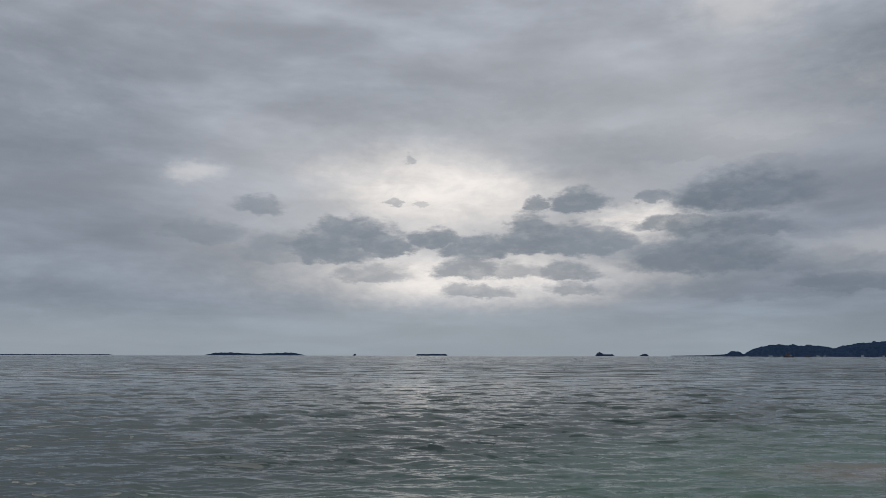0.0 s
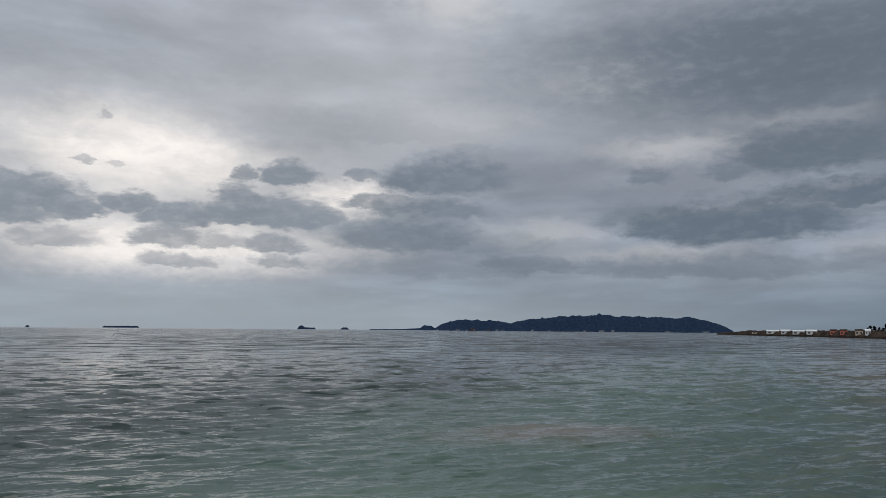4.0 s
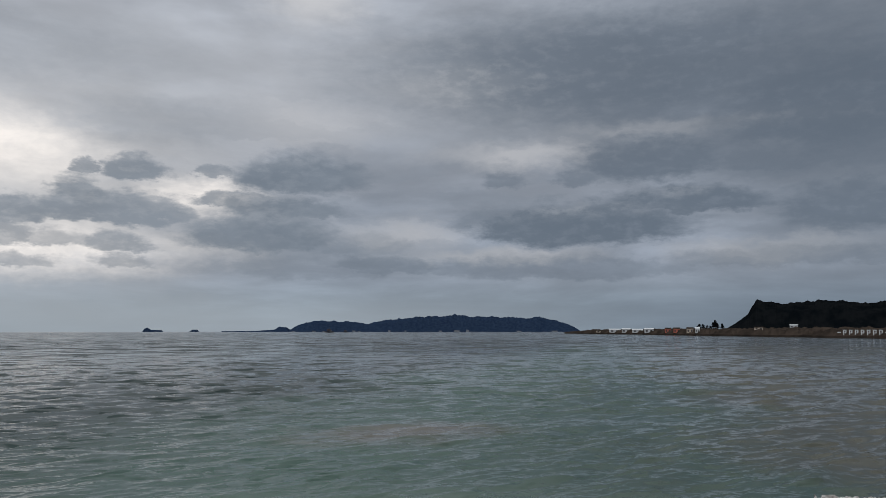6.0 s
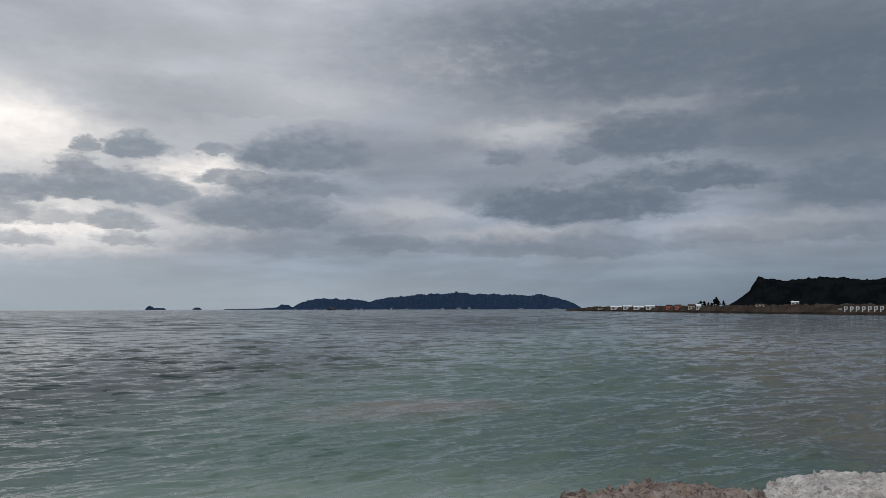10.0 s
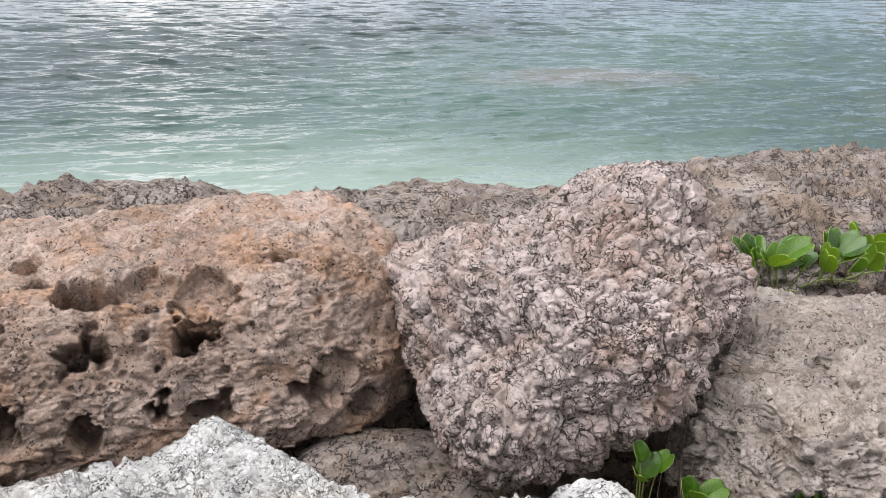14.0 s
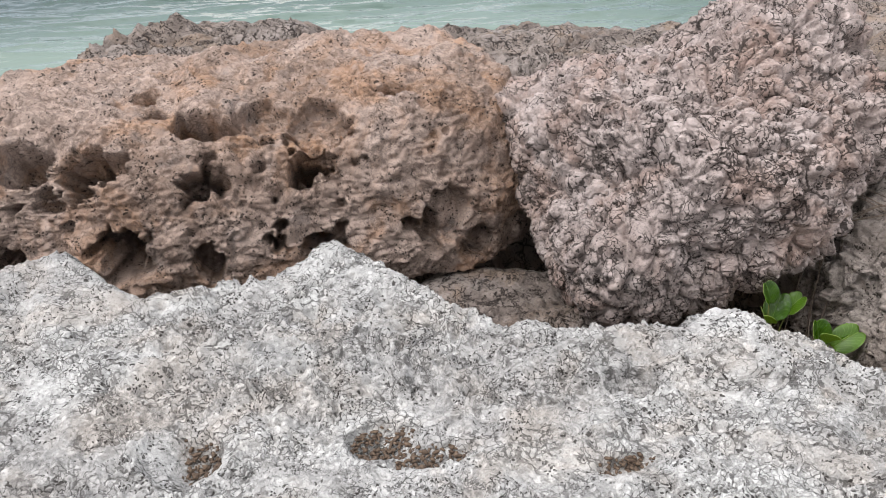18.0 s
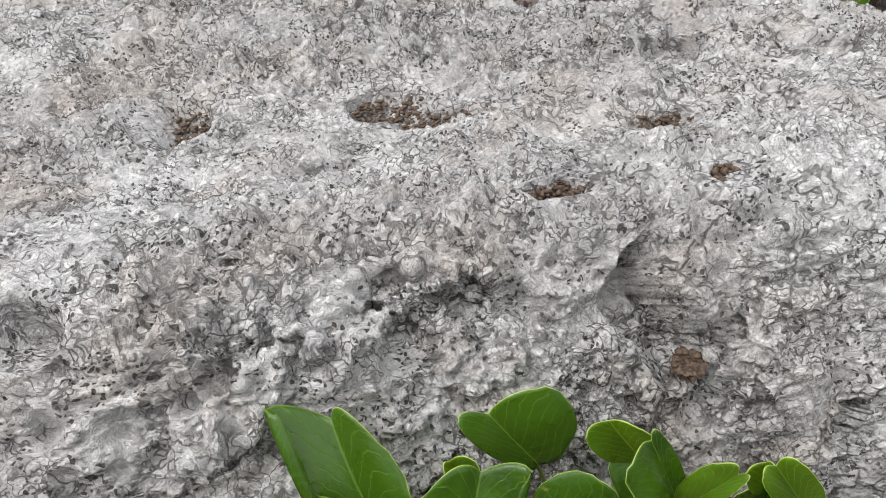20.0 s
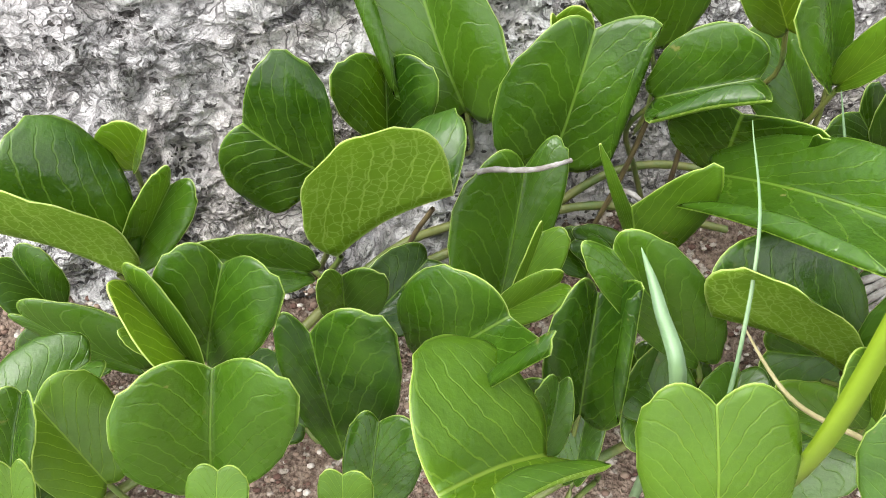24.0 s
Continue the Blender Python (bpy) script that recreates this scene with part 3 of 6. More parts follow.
def sea_sheet():
    """The sea, finer near the shore, with short choppy wind waves running in from the open side."""
    rad = [2.2]
    while rad[-1] < 4600:
        r = rad[-1]
        rad.append(r + max(0.024, min(r * r / 4600.0, r * 0.05)))
    rad = np.array(rad)
    az = np.radians(np.concatenate([np.arange(-96, -33, 3.0), np.arange(-33, 67, 0.16), np.arange(67, 103, 3.0)]))
    R, A = np.meshgrid(rad, az, indexing="ij")
    x, y = R * np.sin(A), R * np.cos(A)
    gap = np.maximum(np.gradient(rad)[:, None], R * radians(0.16))
    gust = value_noise(np.stack([x * 0.11, y * 0.16, x * 0], -1).reshape(-1, 3), 61).reshape(x.shape)
    gust = gust + 0.8 * value_noise(np.stack([x * 0.45, y * 0.9, x * 0], -1).reshape(-1, 3), 63).reshape(x.shape)
    force = np.clip(1.0 + 0.35 * gust, 0.3, 1.9) * (0.60 + 0.40 * np.clip((R - 3) / 10, 0, 1)) * (1.0 + 0.3 * np.clip((R - 11) / 10, 0, 1))
    h, sx, sy = np.zeros_like(x), np.zeros_like(x), np.zeros_like(x)
    rng = random.Random(11)
    count = 64
    for i in range(count):
        lam = 0.12 * (17.0 ** (i / (count - 1.0)))
        turn = radians(rng.gauss(-6, 19))
        kx, ky = math.sin(turn), math.cos(turn)
        k = 2 * math.pi / lam
        amp = rng.uniform(0.6, 1.4) * 0.029 / k * min(1.0, 1.2 / lam) * min(1.0, lam / 0.16)
        e = max(2, int((lam / (1.7 * gap[:, 0]) > 0.7).sum()))  # waves shorter than the mesh can carry end here
        keep = np.clip(lam / (1.7 * gap[:e]) - 0.7, 0, 1) * amp * force[:e]
        w = k * (kx * x[:e] + ky * y[:e]) + rng.uniform(0, 6.28)
        h[:e] += keep * np.sin(w)
        c = keep * 0.5 * np.cos(w)
        sx[:e] += kx * c
        sy[:e] += ky * c
    v = np.stack([x + sx, y + sy, h], -1).reshape(-1, 3)
    n, m = x.shape
    i = np.arange(n * m).reshape(n, m)
    f = np.stack([i[:-1, :-1], i[1:, :-1], i[1:, 1:], i[:-1, 1:]], -1).reshape(-1, 4)
    return tagged(mesh_object("water", v, f[:, ::-1], WATER), "grey-green sea ruffled by small wind waves", "sea", kind="structure")


sea_sheet()

# ---------------------------------------------------------------- boulders
# front slab, pale and flat topped: a plan outline, a leaning front and an uneven top
BACK_X = np.array((-1.10, -0.75, -0.50, -0.41, -0.30, -0.12, 0.00, 0.09, 0.18, 0.30, 0.40, 0.48, 0.57, 0.66, 0.72))
BACK_Y = np.array((0.75, 1.00, 1.10, 1.15, 1.00, 1.00, 1.07, 0.95, 0.85, 0.78, 0.75, 0.76, 0.68, 0.55, 0.35))


def smooth_max(a, b, k):
    h = np.clip(0.5 + 0.5 * (a - b) / k, 0, 1)
    return b * (1 - h) + a * h + k * h * (1 - h)


# hollows in the slab's top that hold dirt: place, half widths, turn
DENTS = [(-0.189, 0.634, 1.318, 0.0352, 0.0446, 0.0300, 0), (0.011, 0.616, 1.319, 0.0424, 0.0324, 0.0260, 0), (0.057, 0.575, 1.323, 0.0473, 0.0274, 0.0220, 0),
         (0.242, 0.507, 1.339, 0.0465, 0.0234, 0.0260, 0), (0.112, 0.404, 1.372, 0.0292, 0.0187, 0.0260, 0), (-0.043, 0.508, 1.338, 0.0170, 0.0131, 0.0180, 0), (0.231, 0.387, 1.376, 0.0135, 0.0182, 0.0200, 0), (-0.222, 0.748, 1.316, 0.0183, 0.0135, 0.0160, 0), (-0.123, 0.363, 1.386, 0.0087, 0.0065, 0.0140, 0), (-0.238, 0.324, 1.401, 0.0263, 0.0244, 0.0400, 0), (0.413, 0.614, 1.324, 0.0329, 0.0244, 0.0200, 0), (0.107, 0.308, 1.347, 0.0097, 0.0079, 0.0160, 0), (0.057, 0.319, 1.363, 0.0094, 0.0077, 0.0160, 0)]
# small cavities under the ledge that breaks the leaning front
LEDGES = [(0.022, 0.326, 1.372, 0.0121, 0.0067, 0.0220, 0), (-0.017, 0.338, 1.380, 0.0156, 0.0055, 0.0160, 0), (-0.043, 0.321, 1.377, 0.0118, 0.0050, 0.0160, 0), (-0.098, 0.303, 1.377, 0.0151, 0.0053, 0.0160, 0), (-0.125, 0.292, 1.373, 0.0130, 0.0098, 0.0200, 0), (0.194, 0.287, 1.310, 0.0090, 0.0090, 0.0180, 0), (0.282, 0.240, 1.242, 0.0120, 0.0132, 0.0240, 0), (0.213, 0.263, 1.268, 0.0060, 0.0047, 0.0140, 0), (-0.050, 0.400, 1.374, 0.0051, 0.0043, 0.0140, 0), (0.084, 0.283, 1.307, 0.0042, 0.0034, 0.0120, 0), (-0.126, 0.581, 1.322, 0.0052, 0.0058, 0.0100, 0), (-0.063, 0.503, 1.340, 0.0186, 0.0092, 0.0100, 0), (-0.334, 0.652, 1.317, 0.0097, 0.0067, 0.0120, 0), (0.227, 0.286, 1.312, 0.0038, 0.0037, 0.0120, 0), (0.178, 0.265, 1.270, 0.0050, 0.0037, 0.0120, 0), (-0.200, 0.325, 1.398, 0.0050, 0.0032, 0.0120, 0), (-0.175, 0.322, 1.394, 0.0035, 0.0031, 0.0120, 0)]


def slab_base(p):
    x, y, z = p[:, 0], p[:, 1], p[:, 2]
    top = 1.315 + 0.072 / (1 + np.exp((y - 0.47) / 0.05)) + 0.02 * np.exp(-((x + 0.25) / 0.12) ** 2) * np.exp(-((y - 0.33) / 0.10) ** 2) - 0.02 * np.clip(x - 0.3, 0, 1)
    for cx, cy, w, h in ((0.0, 1.0, 0.10, 0.016), (-0.41, 1.08, 0.09, 0.024), (0.48, 0.68, 0.10, 0.018), (0.30, 0.70, 0.07, 0.014), (-0.30, 0.95, 0.10, 0.004), (0.17, 0.80, 0.06, -0.012)):
        top = top + h * np.exp(-((x - cx) ** 2 + (y - cy) ** 2) / (w * w))
    front = 0.205 + 0.03 * np.sin(x * 7.0) - 0.09 * np.clip(x - 0.05, 0, 1) + 0.55 * np.clip(z - 1.19, 0, 1)
    d = smooth_max((y - np.interp(x, BACK_X, BACK_Y)) * 0.75, (front - y) * 0.85, 0.04)
    d = smooth_max(d, z - top, 0.05)
    ends = np.maximum(x - 0.64 + 0.4 * np.clip(0.5 - y, 0, 0.6), -1.05 - x)
    return smooth_max(d, ends, 0.06)


def slab_field(p):
    d = slab_base(p)
    x, y, z = p[:, 0], p[:, 1], p[:, 2]
    # hollows under ledges of the leaning front, and the deep recess beside them
    bent = swirl(p, 28.0, 0.012, 171)
    d = smooth_max(d, -melt(swirl(p, 45.0, 0.006, 179), [(0.140, 0.314, 1.350, 0.022, 0.046, 0.028, -10), (0.153, 0.298, 1.324, 0.025, 0.046, 0.028, 0), (0.166, 0.288, 1.302, 0.020, 0.032, 0.020, 0)], 0.012), 0.003)
    torn = swirl(swirl(p, 28.0, 0.005, 174), 75.0, 0.004, 177)
    d = smooth_max(d, -melt(torn, DENTS, 0.006), 0.003)
    d = smooth_max(d, -melt(torn, LEDGES, 0.003), 0.002)
    # the front falls back below the ledge
    sill = 1.360 + 0.02 * np.sin(9.0 * x + 1.0) - 0.10 * np.abs(x + 0.02)
    back = np.exp(-((z - sill + 0.022) / 0.014) ** 2) * np.exp(-((x + 0.03) / 0.16) ** 4) * (y < 0.36)
    d = d + 0.010 * back
    d = smooth_max(d, -melt(bent, [(-0.235, 0.215, 1.212, 0.060, 0.040, 0.014, 0), (-0.13, 0.215, 1.205, 0.05, 0.04, 0.014, 0), (-0.30, 0.23, 1.25, 0.04, 0.03, 0.012, 0), (0.19, 0.20, 1.225, 0.05, 0.04, 0.02, 0)], 0.008), 0.006)
    return d


rock("boulder", 9, (-0.06, 0.62, 1.12), (0.80, 0.50, 0.26), slab_field,
     [(0.303, 0.645, 1.32, 0.024, 0.018), (-0.307, 0.611, 1.33, 0.014, 0.010), (0.455, 0.586, 1.32, 0.022, 0.014)],
     lambda v: (rough_relief(v, 0.0095, 3, 46.0, 0.62) + 0.0022 * fractal(swirl(v, 40.0, 0.006, 9), 120.0, 2, 0.6, 44, True)) * np.clip((melt(v, DENTS + [(0.140, 0.312, 1.352, 0.017, 0.030, 0.026, 0), (0.158, 0.290, 1.315, 0.020, 0.030, 0.030, 0)], 0.006) - 0.001) / 0.012, 0.22, 1.0), PALE_ROCK, "low pale grey limestone boulder with a pitted flat top", -0.25, focus=(0.0, -0.42, 0.28), first=slab_base)

# orange boulder full of holes
hole = random.Random(21)
rock("boulder", 8, (-0.12, 1.62, 1.20), (0.62, 0.36, 0.32),
     lambda p: melt(p, [(-0.12, 1.66, 1.18, 0.52, 0.32, 0.26, 0), (0.20, 1.60, 1.20, 0.25, 0.24, 0.235, 0), (0.21, 1.74, 1.19, 0.24, 0.22, 0.235, 0), (-0.48, 1.64, 1.18, 0.36, 0.32, 0.25, 0), (-0.06, 1.52, 1.08, 0.42, 0.22, 0.20, 0)], 0.10, 2.6),
     [(-0.056, 1.40, 1.305, 0.036, 0.07), (-0.02, 1.40, 1.325, 0.03, 0.03), (0.167, 1.45, 1.385, 0.028, 0.05), (-0.228, 1.43, 1.375, 0.036, 0.06), (-0.19, 1.43, 1.37, 0.03, 0.03), (-0.249, 1.38, 1.277, 0.036, 0.06), (-0.294, 1.45, 1.39, 0.018, 0.04),
      (-0.386, 1.40, 1.326, 0.034, 0.04), (-0.10, 1.36, 1.184, 0.016, 0.05), (-0.135, 1.38, 1.241, 0.009, 0.02), (-0.378, 1.37, 1.199, 0.028, 0.06), (-0.235, 1.35, 1.158, 0.030, 0.05), (-0.373, 1.34, 1.141, 0.026, 0.05),
      (-0.246, 1.37, 1.206, 0.018, 0.03), (-0.02, 1.34, 1.141, 0.026, 0.05), (0.046, 1.36, 1.185, 0.028, 0.03), (0.215, 1.37, 1.185, 0.050, 0.022), (0.16, 1.36, 1.165, 0.034, 0.026), (0.14, 1.36, 1.165, 0.014, 0.03), (0.19, 1.35, 1.125, 0.026, 0.022), (0.007, 1.43, 1.36, 0.050, 0.02), (-0.10, 1.42, 1.36, 0.05, 0.015),
      (-0.319, 1.5, 1.45, 0.022, 0.03), (-0.45, 1.4, 1.25, 0.03, 0.05), (-0.52, 1.42, 1.33, 0.035, 0.05), (-0.55, 1.40, 1.18, 0.03, 0.05), (-0.31, 1.39, 1.24, 0.03, 0.03), (-0.32, 1.41, 1.31, 0.03, 0.03), (0.26, 1.38, 1.10, 0.03, 0.03)]
     + [(hole.uniform(-0.62, 0.10), 1.36, hole.uniform(1.08, 1.42), r, r * hole.uniform(0.8, 1.6)) for r in [hole.uniform(0.003, 0.011) for _ in range(120)]]
     + [(hole.uniform(-0.62, -0.02), 1.37, hole.uniform(1.10, 1.40), r, r * hole.uniform(0.8, 1.4)) for r in [hole.uniform(0.010, 0.020) for _ in range(12)]],
     lambda v: sandy_relief(v, 0.0085, 7) + 0.4 * rough_relief(v, 0.012, 8, 34.0, 0.5), ORANGE_ROCK, "rounded orange-brown limestone boulder riddled with dark holes", -0.35, 0.75, 2.0, (0.0, -0.40, 0.12))
# tall knobbly boulder
rock("boulder", 8, (0.70, 1.24, 1.30), (0.38, 0.32, 0.30),
     lambda p: smooth_max(0.609 * (p[:, 0] - 0.745) - 0.793 * (p[:, 2] - 1.075), melt(p, [(0.70, 1.27, 1.32, 0.27, 0.25, 0.20, 0), (0.53, 1.18, 1.20, 0.16, 0.18, 0.12, 0), (0.87, 1.33, 1.455, 0.16, 0.16, 0.135, 0), (0.93, 1.20, 1.38, 0.12, 0.16, 0.11, 0), (0.62, 1.12, 1.22, 0.16, 0.14, 0.13, 0), (0.75, 1.10, 1.285, 0.13, 0.13, 0.11, 0), (0.48, 1.42, 1.29, 0.10, 0.14, 0.13, 0), (0.97, 1.50, 1.40, 0.16, 0.17, 0.135, 0)], 0.07, 2.3), 0.03),
     [(0.80, 1.04, 1.33, 0.02, 0.02), (0.93, 1.20, 1.50, 0.04, 0.03), (0.99, 1.18, 1.46, 0.03, 0.025)],
     lambda v: knobbly_relief(v, 0.0215, 5) + rough_relief(v, 0.009, 6, 30.0, 0.38) + 0.022 * fractal(v, 6.5, 2, 0.5, 9), KNOBBLY_ROCK, "tall knobbly pinkish grey limestone boulder", -0.8, focus=(0.0, -0.35, 0.1))
# hollows of the cream boulder: place, half widths, turn
HOLLOWS = [(1.195, 1.096, 1.305, 0.026, 0.018, 0.05, 20), (1.081, 0.956, 1.300, 0.030, 0.022, 0.045, 10), (0.895, 0.905, 1.235, 0.040, 0.045, 0.045, 0),
           (0.905, 0.825, 1.205, 0.030, 0.045, 0.040, 0), (0.85, 0.94, 1.17, 0.040, 0.030, 0.045, 0), (0.93, 0.78, 1.13, 0.05, 0.04, 0.03, 0)]
# the lobe at x 1.04 is added to keep light out of the gap
rock("boulder", 8, (1.30, 1.00, 1.12), (0.50, 0.42, 0.26),
     lambda p: smooth_max(-melt(swirl(p, 25.0, 0.012, 181), HOLLOWS, 0.01), melt(p, [(1.32, 1.06, 1.10, 0.36, 0.30, 0.20, 0), (1.08, 0.94, 1.08, 0.22, 0.20, 0.20, 0), (1.65, 0.9, 1.05, 0.4, 0.4, 0.22, 0), (1.04, 1.28, 1.15, 0.22, 0.20, 0.13, 0)], 0.08, 2.8), 0.006),
     [(1.10, 0.90, 1.27, 0.012, 0.02), (1.30, 0.95, 1.28, 0.012, 0.02), (1.24, 1.03, 1.30, 0.010, 0.015)],
     lambda v: rough_relief(v, 0.014, 13, 36.0, 0.7), CREAM_ROCK, "cream limestone boulder with smooth hollows", -0.45, 2.0, 1.8)
rock("boulder", 6, (1.10, 0.66, 0.98), (0.26, 0.22, 0.14),
     lambda p: melt(p, [(1.10, 0.66, 0.96, 0.24, 0.20, 0.12, 0)], 0.05, 2.5), [],
     lambda v: rough_relief(v, 0.008, 17), CREAM_ROCK, "small tan limestone block on the sand beside the slab")
rock("boulder", 6, (0.97, 0.60, 1.03), (0.20, 0.16, 0.13),
     lambda p: melt(p, [(0.98, 0.60, 1.03, 0.20, 0.16, 0.13, 0), (0.80, 0.48, 1.08, 0.13, 0.14, 0.12, 0)], 0.05, 2.6), [],
     lambda v: rough_relief(v, 0.009, 18), CREAM_ROCK, "tan limestone block beside the pale slab")
rock("boulder", 7, (-0.40, 2.05, 1.12), (0.75, 0.45, 0.35),
     lambda p: melt(p, [(-0.18, 2.05, 1.12, 0.50, 0.36, 0.30, 0), (-0.72, 1.95, 0.99, 0.45, 0.40, 0.29, 0), (-0.12, 2.34, 1.02, 0.45, 0.36, 0.255, 0)], 0.10, 2.4),
     [(-0.03, 1.9, 1.40, 0.05, 0.03), (-0.5, 1.75, 1.33, 0.05, 0.03)],
     lambda v: rough_relief(v, 0.018, 23, 34.0, 0.75), GREY_ROCK, "low grey-brown limestone boulder at the water's edge")
rock("boulder", 7, (0.75, 1.80, 1.12), (0.6, 0.35, 0.32),
     lambda p: melt(p, [(0.55, 1.80, 1.145, 0.36, 0.28, 0.26, 0), (1.02, 1.80, 1.145, 0.38, 0.28, 0.26, 0), (0.22, 1.86, 1.15, 0.30, 0.24, 0.26, 0), (0.75, 2.32, 1.03, 0.58, 0.40, 0.245, 0)], 0.10, 2.4), [],
     lambda v: knobbly_relief(v, 0.013, 25) + rough_relief(v, 0.014, 26, 34.0, 0.6), GREY_ROCK, "ridged grey limestone boulder behind the knobbly one")
rock("boulder", 7, (1.95, 1.95, 1.05), (0.9, 0.5, 0.35),
     lambda p: melt(p, [(1.72, 1.85, 1.105, 0.5, 0.40, 0.29, 0), (2.45, 2.1, 1.06, 0.65, 0.45, 0.28, 0), (1.74, 2.08, 1.07, 0.50, 0.40, 0.265, 0), (2.50, 2.42, 1.00, 0.60, 0.40, 0.245, 0)], 0.10, 2.5), [(1.6, 1.5, 1.2, 0.05, 0.03)],
     lambda v: rough_relief(v, 0.020, 33, 34.0, 0.75), GREY_ROCK, "broad grey-brown limestone boulder beside the water")
rock("boulder", 7, (3.2, 2.2, 0.95), (0.9, 0.6, 0.4),
     lambda p: melt(p, [(3.3, 2.0, 0.885, 0.5, 0.45, 0.27, 0), (3.95, 2.2, 0.925, 0.6, 0.5, 0.28, 0)], 0.10, 2.4), [],
     lambda v: rough_relief(v, 0.022, 43), PALE_ROCK, "pale brown limestone boulder further along the shore")
rock("boulder", 6, (-1.5, 1.7, 0.95), (0.6, 0.5, 0.35),
     lambda p: melt(p, [(-1.45, 1.7, 0.95, 0.5, 0.45, 0.33, 0)], 0.10, 2.4), [],
     lambda v: rough_relief(v, 0.016, 53), GREY_ROCK, "grey limestone boulder at the end of the row")

# added filler blocks: they close the gaps under the boulders against light
for fx, fy, fz, fa, fb, fc, seed in ((-0.05, 1.78, 0.88, 0.70, 0.20, 0.33, 61), (0.62, 1.66, 0.80, 0.42, 0.12, 0.30, 63), (0.98, 1.32, 0.78, 0.24, 0.10, 0.24, 65)):
    rock("boulder", 5, (fx, fy, fz), (fa, fb, fc), lambda p: melt(p, [(fx, fy, fz, fa, fb, fc, 0)], 0.05, 3.0), [],
         lambda v: rough_relief(v, 0.010, seed), GREY_ROCK, "grey limestone filler block added to keep light from under boulders", -0.95)

# ---------------------------------------------------------------- far shores


def ridge(name, bearing0, bearing1, dist, depth, profile, material, label, rough=0.12, cols=260, rows=7, base=-1.0):
    """A wooded ridge on the horizon: its crest follows profile(0..1), with an uneven tree line."""
    a = np.radians(np.linspace(bearing0, bearing1, cols))
    u = np.linspace(0, 1, cols)
    top = np.array([profile(q) for q in u])
    pts = []
    for j in range(rows):
        w = j / (rows - 1)
        lift = math.sin(math.pi * min(1.0, w * 1.02)) ** 0.55 if rows > 2 else w
        r = dist + depth * (w - 0.3)
        p = np.stack([r * np.sin(a), r * np.cos(a), base + 0 * a], -1)
        jag = fractal(np.stack([u * cols / 5.0, u * 0 + j * 3.1, u * 0], -1), 1.0, 4, 0.65, 91 + j)
        p[:, 2] += (top - base) * lift * (1 + rough * jag)
        pts.append(p)
    v = np.concatenate(pts)
    i = np.arange(rows * cols).reshape(rows, cols)
    f = np.stack([i[:-1, :-1], i[:-1, 1:], i[1:, 1:], i[1:, :-1]], -1).reshape(-1, 4)
    return tagged(mesh_object(name, v, f, material, smooth=False), label, "island" if name == "island" else "headland")


def box_fade(u, e=0.06):
    return max(0.0, min(1.0, u / e, (1 - u) / e))


D1 = 2600.0
CREST_AZ = (16.4, 19.0, 20.1, 20.4, 20.9, 21.2, 21.6, 22.3, 23.4, 25.2, 26.2, 26.9, 28.0, 29.0, 30.6, 32.3, 34.5, 36.5, 38.6, 39.4, 40.2, 41.4, 41.8, 42.4)
CREST_EL = (0.03, 0.07, 0.14, 0.36, 0.34, 0.12, 0.40, 0.70, 0.78, 0.74, 0.70, 0.56, 0.86, 0.98, 1.10, 1.20, 1.14, 1.08, 1.00, 1.10, 0.95, 0.62, 0.45, 0.10)
ridge("headland", 16.4, 42.4, D1, 260, lambda u: 1.0 + D1 * math.tan(radians(float(np.interp(16.4 + 26.0 * u, CREST_AZ, CREST_EL)))), HAZY_WOOD, "long low wooded headland across the bay", 0.085, 280)
ridge("island", -17.2, -10.0, 3900, 160, lambda u: 14.0 * box_fade(u, 0.12) * (0.8 + 0.2 * math.sin(9 * u)), HAZY_WOOD, "low flat wooded island on the horizon", 0.14, 120)
ridge("island", -2.0, 0.35, 4100, 120, lambda u: 9.0 * box_fade(u, 0.05), HAZY_WOOD, "small flat islet on the horizon", 0.1, 60)
ridge("island", 11.1, 12.5, 3000, 60, lambda u: 16.0 * box_fade(u, 0.1) * (0.4 + 0.6 * math.exp(-((u - 0.22) / 0.16) ** 2)), HAZY_WOOD, "rocky islet with a steep end", 0.2, 60)
ridge("island", 14.2, 14.9, 3200, 40, lambda u: 9.0 * box_fade(u, 0.3), HAZY_WOOD, "tiny rocky islet on the horizon", 0.25, 40)
ridge("island", -6.6, -6.35, 3600, 30, lambda u: 9.0 * box_fade(u, 0.3), HAZY_WOOD, "tiny dark rock on the horizon", 0.25, 20)
ridge("island", -36.0, -23.0, 4200, 100, lambda u: 4.0 * box_fade(u, 0.02), HAZY_WOOD, "thin low reef line on the horizon", 0.2, 160)
D2 = 620.0
k2 = D2 * math.tan(radians(1.08))


def bluff(u):
    # gentle foot, then a steep cliff edge and a level wooded top
    if u < 0.10:
        return k2 * (0.15 + 1.2 * (u / 0.10) ** 1.3)
    if u < 0.125:
        return k2 * (1.35 + 0.85 * ((u - 0.10) / 0.025))
    return k2 * (2.2 - 0.18 * math.sin((u - 0.125) * 7.0) + 0.12 * math.sin(u * 23.0))


ridge("headland", 52.0, 72.0, D2, 120, bluff, SHADED_WOOD, "dark wooded bluff with a steep cliff end", 0.035, 300)

# ---------------------------------------------------------------- plants
rng = random.Random(5)


